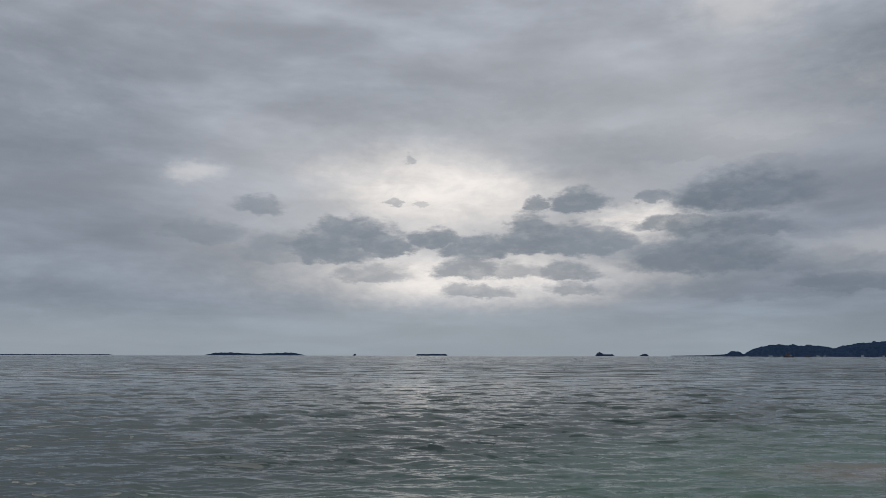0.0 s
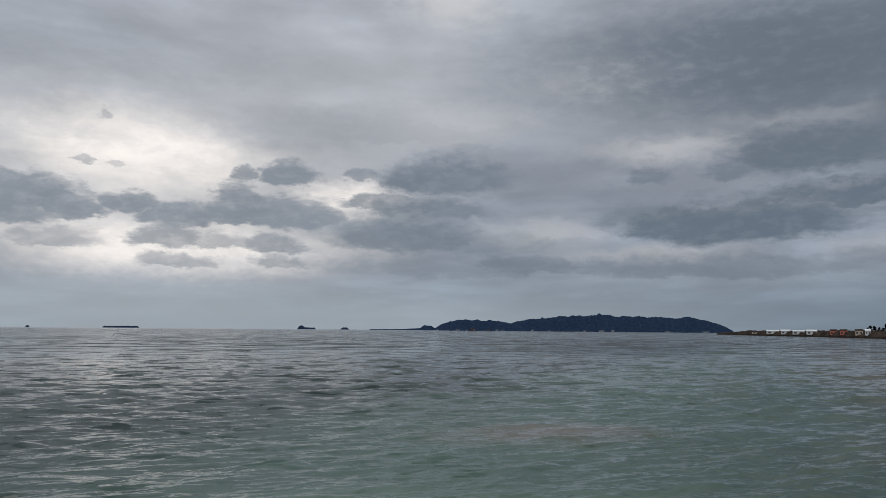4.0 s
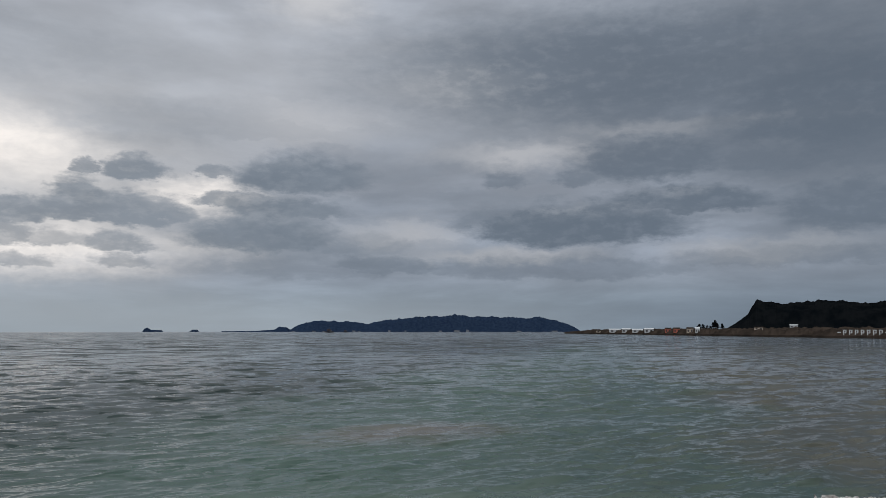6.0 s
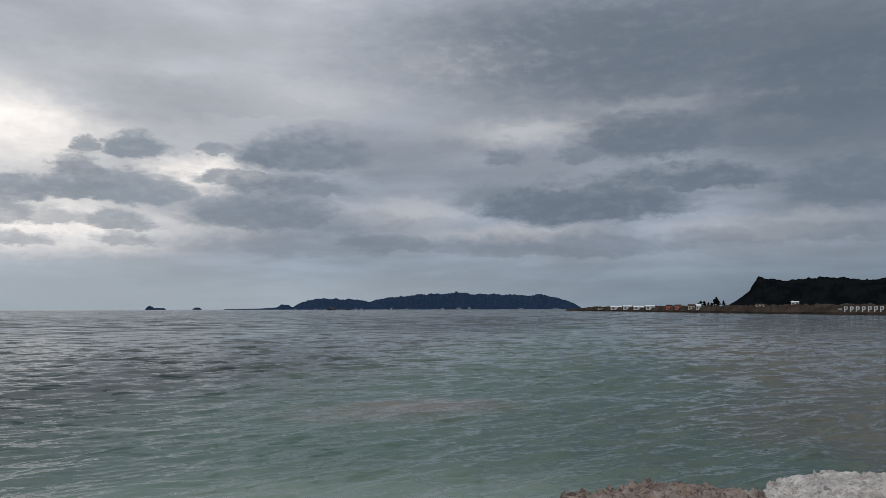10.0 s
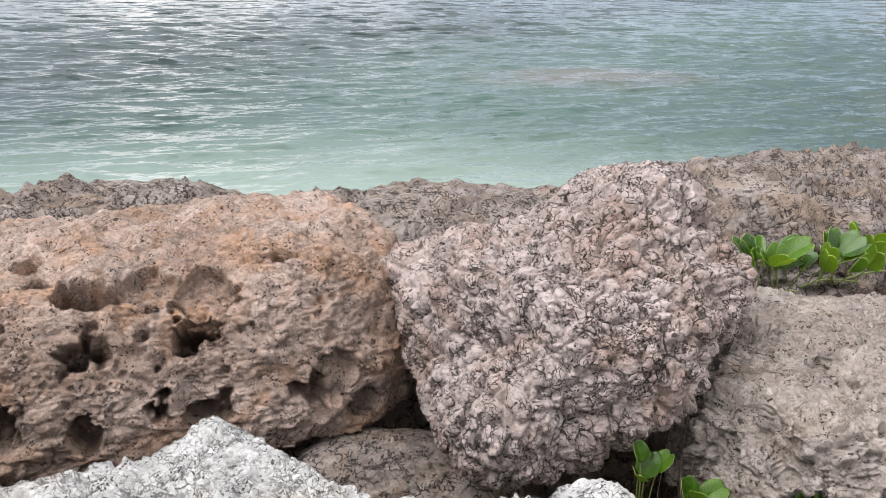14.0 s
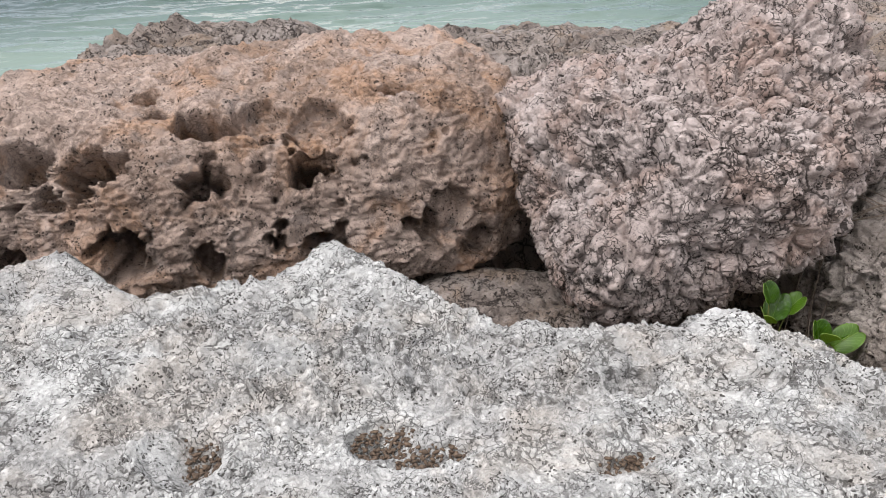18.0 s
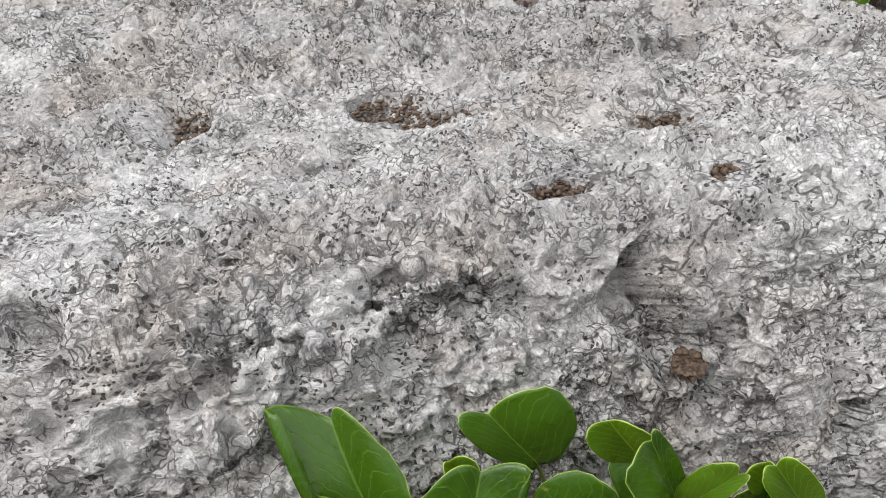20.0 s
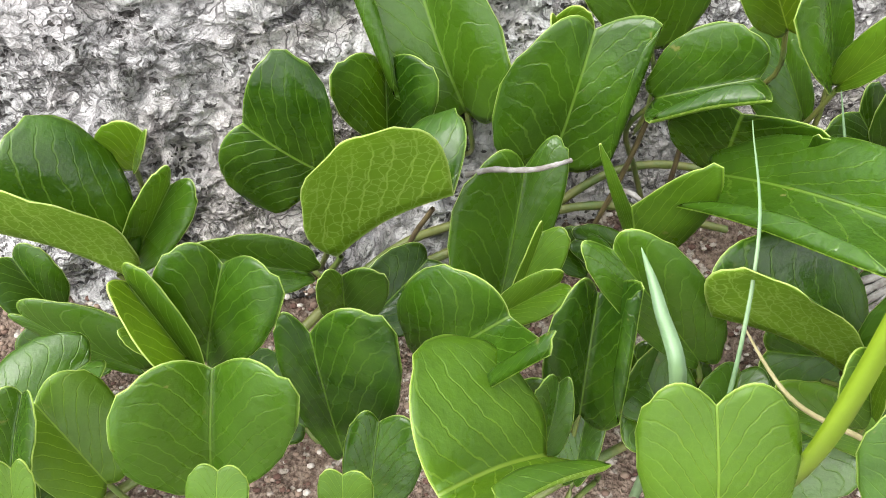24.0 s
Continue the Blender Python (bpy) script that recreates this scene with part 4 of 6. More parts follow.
def leaf_material(name, dark, light, vein, rough, glow, through_share, netted=0.05):
    m = bpy.data.materials.new(name)
    m.use_nodes = True
    m.node_tree.nodes.clear()
    n = Nodes(m.node_tree)
    b = n.add("ShaderNodeBsdfPrincipled", Roughness=rough)
    n.put(b, "Specular IOR Level", 0.5)
    uv = n.add("ShaderNodeUVMap").outputs[0]
    s, u, _ = n.split(uv)
    s = n.math("ABSOLUTE", n.math("SUBTRACT", n.math("MULTIPLY", s, 2.0), 1.0))
    p = place(n)
    rnd = n.add("ShaderNodeObjectInfo").outputs["Random"]
    col = n.mix(rnd, dark, light)
    col = n.mix(n.math("MULTIPLY", n.step(n.noise(p, 32.0, 5.0, 0.65), 0.40, 0.68), 0.65), col, [q * 1.35 for q in light])
    wob = n.math("MULTIPLY", n.math("SUBTRACT", n.noise(p, 130.0, 2.0), 0.5), 0.10)
    # side veins leave the midrib at a slant and bend towards the tip
    lane = n.math("FRACT", n.math("MULTIPLY", n.math("ADD", n.math("SUBTRACT", u, n.math("MULTIPLY", n.math("POWER", s, 0.75), 0.55)), n.math("ADD", wob, 2.0)), 6.5))
    side = n.step(n.math("ABSOLUTE", n.math("SUBTRACT", lane, 0.5)), 0.075, 0.02)
    side = n.math("MULTIPLY", side, n.step(s, 0.98, 0.55, 0.15, 0.8))
    mid = n.step(s, 0.026, 0.008)
    rim = n.math("MAXIMUM", n.step(s, 0.972, 0.992), n.math("MAXIMUM", n.step(u, 0.984, 0.996), n.step(u, 0.014, 0.005)))
    lines = n.math("MAXIMUM", n.math("MAXIMUM", mid, rim), n.math("MULTIPLY", side, 0.62))
    col = n.mix(n.math("MULTIPLY", lines, 0.62), col, vein)
    net = n.step(n.cells(n.vec("ADD", p, n.vec("SCALE", n.noise(p, 180.0, 2.0, color=True), 0.004)), 190.0, "DISTANCE_TO_EDGE"), 0.07, 0.015)
    col = n.mix(n.math("MULTIPLY", net, netted), col, vein)
    n.put(b, "Roughness", n.step(n.noise(n.vec("ADD", p, (2.0, 4.0, 6.0)), 38.0, 4.0, 0.6), 0.32, 0.68, rough - 0.08, rough + 0.16))
    spots = n.math("MULTIPLY", n.step(n.noise(p, 160.0, 3.0, 0.6), 0.66, 0.72), n.step(n.noise(p, 25.0, 2.0), 0.52, 0.62))
    col = n.mix(n.math("MULTIPLY", spots, 0.6), col, (0.22, 0.20, 0.06))
    n.put(b, "Base Color", col)
    n.put(b, "Normal", n.bump(n.math("SUBTRACT", n.math("MULTIPLY", n.noise(p, 220.0, 3.0), 0.0006), n.math("MULTIPLY", lines, 0.0004)), 0.9, 1.0))
    t = n.add("ShaderNodeBsdfTranslucent", Color=n.mix(n.math("MULTIPLY", n.math("MAXIMUM", lines, n.math("MULTIPLY", net, netted)), 0.75), n.mix(0.6, col, glow), [min(1.0, q * 1.9 + 0.12) for q in glow]))
    mix = n.add("ShaderNodeMixShader", i0=through_share, i1=b.outputs[0], i2=t.outputs[0])
    n.tree.links.new(mix.outputs[0], n.add("ShaderNodeOutputMaterial").inputs[0])
    return m


LEAF_TOP = leaf_material("mature_leaf", (0.010, 0.037, 0.002), (0.040, 0.096, 0.006), (0.120, 0.200, 0.028), 0.24, (0.24, 0.42, 0.01), 0.32)
LEAF_YOUNG = leaf_material("young_leaf", (0.036, 0.092, 0.004), (0.068, 0.142, 0.008), (0.160, 0.250, 0.035), 0.34, (0.36, 0.52, 0.02), 0.40)
LEAF_BACK = leaf_material("leaf_underside", (0.105, 0.215, 0.010), (0.150, 0.275, 0.014), (0.48, 0.60, 0.14), 0.5, (0.95, 1.0, 0.40), 0.55, 0.40)


def stalk_material(name, a, c, rough=0.6, scale=60.0):
    m, n, b = surface(name, rough)
    p = place(n)
    n.put(b, "Base Color", n.mix(n.step(n.noise(p, scale, 4.0, 0.65), 0.35, 0.65), a, c))
    n.put(b, "Normal", n.bump(n.noise(n.vec("MULTIPLY", p, (1.0, 1.0, 0.3)), scale * 6, 3.0), 0.5, 0.001))
    return m


STALK = stalk_material("green_stalk", (0.066, 0.106, 0.020), (0.125, 0.132, 0.033), 0.45)
BROWN_STALK = stalk_material("brown_stalk", (0.059, 0.040, 0.020), (0.112, 0.086, 0.033))
DRY_WOOD = stalk_material("bleached_dry_wood", (0.132, 0.115, 0.102), (0.277, 0.264, 0.251), 0.85, 140.0)
STRAW = stalk_material("dry_straw", (0.277, 0.238, 0.112), (0.363, 0.310, 0.172), 0.7)
ROOT = stalk_material("dead_brown_root", (0.085, 0.060, 0.045), (0.20, 0.155, 0.125), 0.9)
GRASS = stalk_material("fresh_grass", (0.160, 0.262, 0.008), (0.190, 0.300, 0.012), 0.4, 18.0)
BLUE_GRASS = stalk_material("pale_grass", (0.106, 0.178, 0.086), (0.145, 0.224, 0.106), 0.45, 30.0)


def curve_points(points, steps=6):
    """A smooth line through the given points."""
    pts = [Vector(p) for p in points]
    pts = [pts[0] * 2 - pts[1], *pts, pts[-1] * 2 - pts[-2]]
    out = []
    for i in range(1, len(pts) - 2):
        a, b, c, d = pts[i - 1:i + 3]
        for k in range(steps):
            t = k / steps
            out.append(0.5 * ((2 * b) + (c - a) * t + (2 * a - 5 * b + 4 * c - d) * t * t + (3 * b - a - 3 * c + d) * t ** 3))
    out.append(pts[-2])
    return out


def tube(name, points, r0, r1, material, parent=None, label="", sides=7, steps=6, knots=0.0):
    line = curve_points(points, steps)
    verts, faces = [], []
    for i, p in enumerate(line):
        way = (line[min(i + 1, len(line) - 1)] - line[max(i - 1, 0)]).normalized()
        a = way.orthogonal().normalized()
        b = way.cross(a)
        r = r0 + (r1 - r0) * i / (len(line) - 1)
        r *= 1 + knots * (rng.random() - 0.5)
        for k in range(sides):
            w = 2 * math.pi * k / sides
            verts.append(p + (a * math.cos(w) + b * math.sin(w)) * r)
    n = len(line)
    for i in range(n - 1):
        for k in range(sides):
            q = (k + 1) % sides
            faces.append((i * sides + k, i * sides + q, (i + 1) * sides + q, (i + 1) * sides + k))
    return mesh_object(name, [tuple(v) for v in verts], faces, material, parent, label)


def leaf(vine, base, tip, left, right, curl_left, curl_right, tone=0, stalk=True, ground=1.20):
    """A thick two-lobed leaf: its midrib runs from the end of the stalk to the notch at the tip; each half reaches out to the middle of its own margin,
    which curls upwards (positive) or rolls down. tone: 0 mature, 1 young, 2 mature and flatter, 3 mature and low."""
    base, tip = Vector(base), Vector(tip)
    axis = tip - base
    length = axis.length
    axis.normalize()
    centre = base + axis * (length * 0.52)
    nu, half = 17, 10
    nv = 2 * half + 1
    wave, phase, notch = rng.uniform(0.015, 0.05), rng.uniform(0, 6.28), rng.uniform(0.05, 0.12)
    halves = []
    for hand, edge, curl in ((-1, left, curl_left), (1, right, curl_right)):
        out = Vector(edge) - centre
        shift = out.dot(axis)
        out = out - axis * shift
        reach = out.length * 1.05
        out.normalize()
        up = out.cross(axis) * hand
        # across the blade: heading bends towards the margin, then the curve is turned and scaled to end at the margin
        px, pz = [0.0], [0.0]
        for k in range(half):
            a = 0.30 * (1 if curl < 0 else -1) + curl * ((k + 0.5) / half) ** 2.0
            px.append(px[-1] + math.cos(a))
            pz.append(pz[-1] + math.sin(a))
        if curl > 2:  # the margin is folded back over the blade
            px, pz = [], []
            for k in range(half + 1):
                a = k / half
                px.append(min(a / 0.6, 1.0) - 0.62 * max(0.0, a - 0.62) * (curl - 1.6))
                pz.append(-0.05 * math.sin(math.pi * min(1.0, a / 0.6)) + (0.0 if a < 0.5 else 0.20 * math.sin(1.57 * (a - 0.5) / 0.5)))
        turn, size = (0.0, 1.0) if curl > 2 else (math.atan2(pz[-1], px[-1]), math.hypot(px[-1], pz[-1]))
        line = [((x * math.cos(turn) + z * math.sin(turn)) / size, (z * math.cos(turn) - x * math.sin(turn)) / size) for x, z in zip(px, pz)]
        halves.append((out, up, reach, shift, line, hand))
    top, under, uvs = [], [], []
    mid_up = (halves[0][1] + halves[1][1]).normalized()
    arch = rng.uniform(0.02, 0.07) * length
    for i in range(nu):
        u = i / (nu - 1)
        rib = mid_up * (arch * math.sin(math.pi * u))
        for j in range(nv):
            out, up, reach, shift, line, hand = halves[0] if j < half else halves[1]
            k = abs(j - half)
            s = k / half
            x, z = line[k]
            low = 0.38 * (1 - math.sqrt(max(0.0, 1 - s ** 3.0))) - 0.07 * math.sin(math.pi * min(1.0, s * 1.8))
            high = 1.0 + (notch + 0.03) * math.sin(math.pi * min(1.0, s * 1.25)) ** 0.8 - 0.38 * (1 - math.sqrt(max(0.0, 1 - s ** 3.2)))
            q = low + (high - low) * u
            ripple = wave * reach * math.sin(6.0 * q + phase + 1.5 * hand) * s ** 1.6
            p = base + axis * (length * q + shift * s ** 1.4) + out * (x * reach) + up * (z * reach + ripple) + rib * (1 - 0.6 * s)
            top.append(p)
            under.append(p - (mid_up if k == 0 else up) * 0.0006)
            uvs.append((0.5 + 0.5 * s * hand, u))
    verts = [tuple(p) for p in top + under]
    m = nu * nv
    faces, slots = [], []
    for i in range(nu - 1):
        for j in range(nv - 1):
            q = (i * nv + j, i * nv + j + 1, (i + 1) * nv + j + 1, (i + 1) * nv + j)
            faces.append(q)
            slots.append(0)
            faces.append(tuple(m + k for k in q[::-1]))
            slots.append(1)
    edge = [j for j in range(nv)] + [i * nv + nv - 1 for i in range(1, nu)] + [(nu - 1) * nv + j for j in range(nv - 2, -1, -1)] + [i * nv for i in range(nu - 2, 0, -1)]
    for a, b in zip(edge, edge[1:] + edge[:1]):
        faces.append((b, a, m + a, m + b))
        slots.append(1)
    ob = mesh_object("leaf", verts, faces, [LEAF_YOUNG if tone == 1 else LEAF_TOP, LEAF_BACK], vine)
    ob.data.polygons.foreach_set("material_index", slots)
    layer = ob.data.uv_layers.new(name="UVMap")
    index = np.empty(len(ob.data.loops), np.int32)
    ob.data.loops.foreach_get("vertex_index", index)
    layer.data.foreach_set("uv", np.array(uvs + uvs, np.float32)[index].ravel())
    if stalk:
        drop = base.z - ground
        foot = Vector((base.x + rng.uniform(-0.02, 0.02), base.y + rng.uniform(-0.005, 0.03), ground))
        knee = base - axis * 0.010 - Vector((0, 0, 0.2 * drop))
        tube("petiole", [base + axis * 0.002 - mid_up * 0.0012, knee, (knee + foot) / 2 + Vector((rng.uniform(-0.008, 0.008), rng.uniform(-0.008, 0.008), 0)), foot], 0.0013, 0.0017, STALK, ob, "", 6, 4)
    return ob


def spread_leaf(vine, base, tip, width, fold, twist, tone=0, stalk=True, ground=1.20):
    """A leaf given by its width, the fold along its midrib and its turn about it, both in degrees."""
    base, tip = Vector(base), Vector(tip)
    axis = (tip - base).normalized()
    up = Vector((0.05, -0.45, 1.0)).normalized()
    if abs(axis.dot(up)) > 0.97:
        up = Vector((0, -1, 0.3)).normalized()
    normal = (up - axis * up.dot(axis)).normalized()
    normal = Matrix.Rotation(radians(twist + rng.uniform(-8, 8)), 3, axis) @ normal
    side = axis.cross(normal)
    centre = base + (tip - base) * 0.55
    sides = [centre + (side * hand * math.cos(radians(f)) + normal * math.sin(radians(f))) * width * 0.52 for hand, f in ((-1, fold + rng.uniform(-8, 22)), (1, fold + rng.uniform(-8, 22)))]
    return leaf(vine, base, tip, sides[0], sides[1], rng.uniform(-0.9, 0.5), rng.uniform(-0.9, 0.5), tone, stalk, ground)


def plant(name, x, y, z, label, category="plant", group=""):
    ob = new(name)
    ob.location = (0, 0, 0)
    return tagged(ob, label, category, group)


vine = plant("beach_vine", 0, 0.15, 1.2, "green beach morning glory vine with thick two-lobed leaves on the sand")
leaf(vine, (-0.052, 0.216, 1.285), (-0.071, 0.262, 1.345), (-0.100, 0.251, 1.345), (-0.034, 0.216, 1.330), 2.6, -0.5, 0)
leaf(vine, (0.050, 0.238, 1.290), (0.020, 0.249, 1.340), (0.007, 0.238, 1.335), (0.064, 0.246, 1.345), 0.6, -0.6, 0)
leaf(vine, (0.103, 0.215, 1.320), (0.081, 0.218, 1.360), (0.070, 0.208, 1.350), (0.100, 0.202, 1.360), 0.3, -0.3, 1)
leaf(vine, (0.113, 0.182, 1.320), (0.095, 0.196, 1.370), (0.076, 0.173, 1.370), (0.112, 0.190, 1.350), -0.8, 0.5, 0)
leaf(vine, (0.115, 0.180, 1.320), (0.130, 0.169, 1.370), (0.114, 0.179, 1.360), (0.123, 0.166, 1.350), -0.6, 0.6, 1)
leaf(vine, (0.035, 0.192, 1.310), (0.073, 0.178, 1.335), (0.052, 0.196, 1.350), (0.048, 0.157, 1.345), -0.5, 2.4, 0)
leaf(vine, (-0.011, 0.189, 1.270), (0.008, 0.216, 1.335), (-0.037, 0.201, 1.310), (0.026, 0.195, 1.320), -0.5, 2.3, 0)
leaf(vine, (-0.002, 0.228, 1.300), (-0.008, 0.226, 1.335), (-0.011, 0.217, 1.330), (0.007, 0.217, 1.335), 0.3, 0.5, 1)
leaf(vine, (0.023, 0.131, 1.260), (0.014, 0.141, 1.300), (-0.003, 0.150, 1.335), (0.042, 0.132, 1.335), -0.4, -0.3, 1)
leaf(vine, (0.060, 0.159, 1.290), (0.102, 0.090, 1.350), (0.096, 0.132, 1.345), (0.056, 0.091, 1.345), -0.7, 2.2, 0)
leaf(vine, (0.073, 0.173, 1.270), (0.070, 0.174, 1.315), (0.043, 0.184, 1.305), (0.092, 0.143, 1.335), -0.4, 2.3, 0)
leaf(vine, (0.136, 0.210, 1.250), (0.115, 0.242, 1.290), (0.095, 0.217, 1.280), (0.131, 0.227, 1.280), -0.4, -0.4, 3)
leaf(vine, (0.167, 0.171, 1.250), (0.140, 0.184, 1.290), (0.124, 0.171, 1.280), (0.156, 0.191, 1.290), -0.4, -0.4, 3)
leaf(vine, (0.145, 0.133, 1.280), (0.170, 0.143, 1.335), (0.141, 0.151, 1.335), (0.165, 0.131, 1.320), -0.7, -0.3, 0)
leaf(vine, (0.162, 0.172, 1.270), (0.173, 0.183, 1.320), (0.141, 0.176, 1.310), (0.171, 0.166, 1.310), -0.5, -0.3, 0)
leaf(vine, (0.191, 0.173, 1.300), (0.156, 0.174, 1.360), (0.151, 0.165, 1.350), (0.178, 0.166, 1.350), -0.4, 0.4, 1)
leaf(vine, (0.183, 0.189, 1.290), (0.159, 0.184, 1.345), (0.147, 0.177, 1.340), (0.165, 0.174, 1.340), -0.4, 0.4, 1)
leaf(vine, (-0.126, 0.180, 1.300), (-0.155, 0.190, 1.330), (-0.163, 0.178, 1.285), (-0.127, 0.202, 1.355), -0.4, -1.1, 0)
leaf(vine, (-0.094, 0.217, 1.270), (-0.090, 0.233, 1.310), (-0.114, 0.211, 1.325), (-0.067, 0.209, 1.315), -0.5, -0.5, 0)
leaf(vine, (-0.121, 0.134, 1.300), (-0.067, 0.138, 1.335), (-0.074, 0.171, 1.340), (-0.101, 0.131, 1.385), -0.9, -0.7, 0)
leaf(vine, (-0.047, 0.125, 1.250), (-0.030, 0.169, 1.300), (-0.067, 0.142, 1.300), (-0.014, 0.157, 1.300), -0.4, -0.5, 0)
leaf(vine, (-0.045, 0.111, 1.270), (-0.029, 0.131, 1.305), (-0.037, 0.124, 1.300), (-0.022, 0.118, 1.300), 0.5, -0.5, 1)
leaf(vine, (-0.052, 0.108, 1.270), (-0.025, 0.108, 1.300), (-0.039, 0.112, 1.300), (-0.033, 0.096, 1.295), -0.4, -0.4, 1)
leaf(vine, (0.035, 0.075, 1.270), (-0.008, 0.104, 1.335), (-0.009, 0.088, 1.320), (0.028, 0.094, 1.320), 0.5, -1, 0)
leaf(vine, (-0.021, 0.060, 1.260), (-0.012, 0.097, 1.310), (-0.037, 0.076, 1.305), (-0.003, 0.074, 1.320), -0.6, 2.4, 0)
leaf(vine, (-0.083, 0.079, 1.300), (-0.053, 0.080, 1.340), (-0.084, 0.098, 1.345), (-0.044, 0.055, 1.365), -0.6, 2.5, 0)
leaf(vine, (-0.124, 0.117, 1.260), (-0.119, 0.124, 1.300), (-0.130, 0.117, 1.300), (-0.100, 0.116, 1.300), -0.4, -0.4, 0)
leaf(vine, (-0.178, 0.092, 1.300), (-0.160, 0.116, 1.340), (-0.184, 0.109, 1.345), (-0.138, 0.094, 1.345), -0.5, -0.6, 0)
leaf(vine, (-0.176, 0.081, 1.310), (-0.195, 0.111, 1.345), (-0.185, 0.082, 1.350), (-0.179, 0.102, 1.345), 0.4, -0.8, 1)
leaf(vine, (-0.143, 0.155, 1.245), (-0.192, 0.158, 1.270), (-0.170, 0.142, 1.260), (-0.155, 0.161, 1.275), -0.3, -0.5, 3)
leaf(vine, (-0.127, 0.053, 1.270), (-0.129, 0.087, 1.330), (-0.142, 0.078, 1.320), (-0.097, 0.074, 1.335), -0.4, -0.6, 0)
leaf(vine, (-0.175, 0.043, 1.300), (-0.160, 0.070, 1.350), (-0.191, 0.051, 1.355), (-0.131, 0.051, 1.355), -0.5, -0.7, 2)
leaf(vine, (-0.157, 0.017, 1.350), (-0.153, 0.031, 1.365), (-0.164, 0.027, 1.360), (-0.145, 0.024, 1.360), -0.3, -0.3, 1)
leaf(vine, (-0.046, 0.032, 1.320), (-0.086, 0.017, 1.355), (-0.058, 0.009, 1.375), (-0.079, 0.069, 1.350), 2.4, -0.7, 1)
leaf(vine, (-0.043, 0.040, 1.280), (-0.035, 0.061, 1.310), (-0.048, 0.051, 1.310), (-0.032, 0.047, 1.300), -0.3, -0.3, 3)
leaf(vine, (0.009, -0.004, 1.310), (0.006, 0.033, 1.360), (-0.018, 0.026, 1.345), (0.033, 0.018, 1.345), -0.5, -0.5, 1)
leaf(vine, (0.098, 0.061, 1.270), (0.032, 0.081, 1.310), (0.045, 0.074, 1.350), (0.076, 0.104, 1.320), -0.4, -0.6, 0)
leaf(vine, (0.106, 0.027, 1.260), (0.057, 0.047, 1.290), (0.072, 0.032, 1.280), (0.087, 0.048, 1.285), -0.3, -0.5, 1)
leaf(vine, (-0.216, 0.138, 1.300), (-0.252, 0.141, 1.345), (-0.213, 0.130, 1.375), (-0.222, 0.180, 1.355), -0.4, -1, 0)
leaf(vine, (-0.219, 0.145, 1.290), (-0.186, 0.162, 1.330), (-0.197, 0.154, 1.335), (-0.182, 0.147, 1.320), -0.4, -0.5, 0)
leaf(vine, (-0.207, 0.179, 1.320), (-0.191, 0.176, 1.350), (-0.212, 0.180, 1.345), (-0.195, 0.173, 1.340), -0.3, 0.4, 1)
leaf(vine, (-0.266, 0.143, 1.260), (-0.274, 0.159, 1.290), (-0.281, 0.140, 1.280), (-0.254, 0.154, 1.290), -0.4, -0.4, 0)
leaf(vine, (-0.226, 0.111, 1.250), (-0.271, 0.133, 1.280), (-0.255, 0.120, 1.260), (-0.229, 0.127, 1.280), -0.3, -0.6, 3)
leaf(vine, (-0.225, 0.051, 1.280), (-0.238, 0.076, 1.320), (-0.241, 0.051, 1.310), (-0.215, 0.081, 1.310), -0.4, -0.5, 1)
leaf(vine, (-0.248, 0.046, 1.310), (-0.232, 0.073, 1.340), (-0.249, 0.059, 1.335), (-0.228, 0.053, 1.335), -0.4, -0.4, 0)
leaf(vine, (-0.227, 0.025, 1.340), (-0.221, 0.041, 1.360), (-0.232, 0.034, 1.355), (-0.215, 0.034, 1.355), -0.3, -0.3, 1)
leaf(vine, (-0.199, 0.106, 1.280), (-0.213, 0.112, 1.300), (-0.209, 0.102, 1.295), (-0.198, 0.113, 1.300), -0.3, -0.3, 1)
leaf(vine, (0.027, 0.148, 1.235), (-0.003, 0.153, 1.250), (0.008, 0.140, 1.240), (0.013, 0.158, 1.250), -0.3, -0.3, 3)
leaf(vine, (-0.121, 0.017, 1.320), (-0.118, 0.030, 1.340), (-0.127, 0.027, 1.335), (-0.109, 0.024, 1.335), -0.3, -0.3, 1)
leaf(vine, (-0.116, 0.026, 1.290), (-0.106, 0.052, 1.320), (-0.120, 0.044, 1.315), (-0.092, 0.038, 1.315), -0.4, -0.5, 0)
leaf(vine, (0.100, 0.052, 1.270), (0.135, 0.058, 1.320), (0.107, 0.078, 1.330), (0.108, 0.047, 1.330), -0.7, 0.3, 0)
leaf(vine, (0.091, 0.037, 1.290), (0.077, 0.054, 1.330), (0.065, 0.038, 1.320), (0.082, 0.043, 1.325), -0.4, 0.4, 1)
leaf(vine, (0.083, -0.011, 1.310), (0.079, 0.024, 1.345), (0.057, 0.012, 1.335), (0.098, 0.009, 1.335), -0.5, -0.5, 0)
leaf(vine, (0.137, 0.026, 1.240), (0.129, 0.063, 1.270), (0.104, 0.048, 1.265), (0.152, 0.046, 1.265), -0.3, -0.4, 3)
leaf(vine, (0.023, 0.059, 1.235), (0.012, 0.090, 1.250), (-0.005, 0.073, 1.250), (0.036, 0.074, 1.250), -0.3, -0.4, 3)
leaf(vine, (0.044, 0.042, 1.235), (0.060, 0.073, 1.250), (0.035, 0.061, 1.250), (0.067, 0.053, 1.250), -0.3, -0.4, 3)
leaf(vine, (-0.025, 0.036, 1.230), (-0.015, 0.064, 1.250), (-0.033, 0.053, 1.240), (-0.011, 0.050, 1.250), -0.3, -0.4, 3)
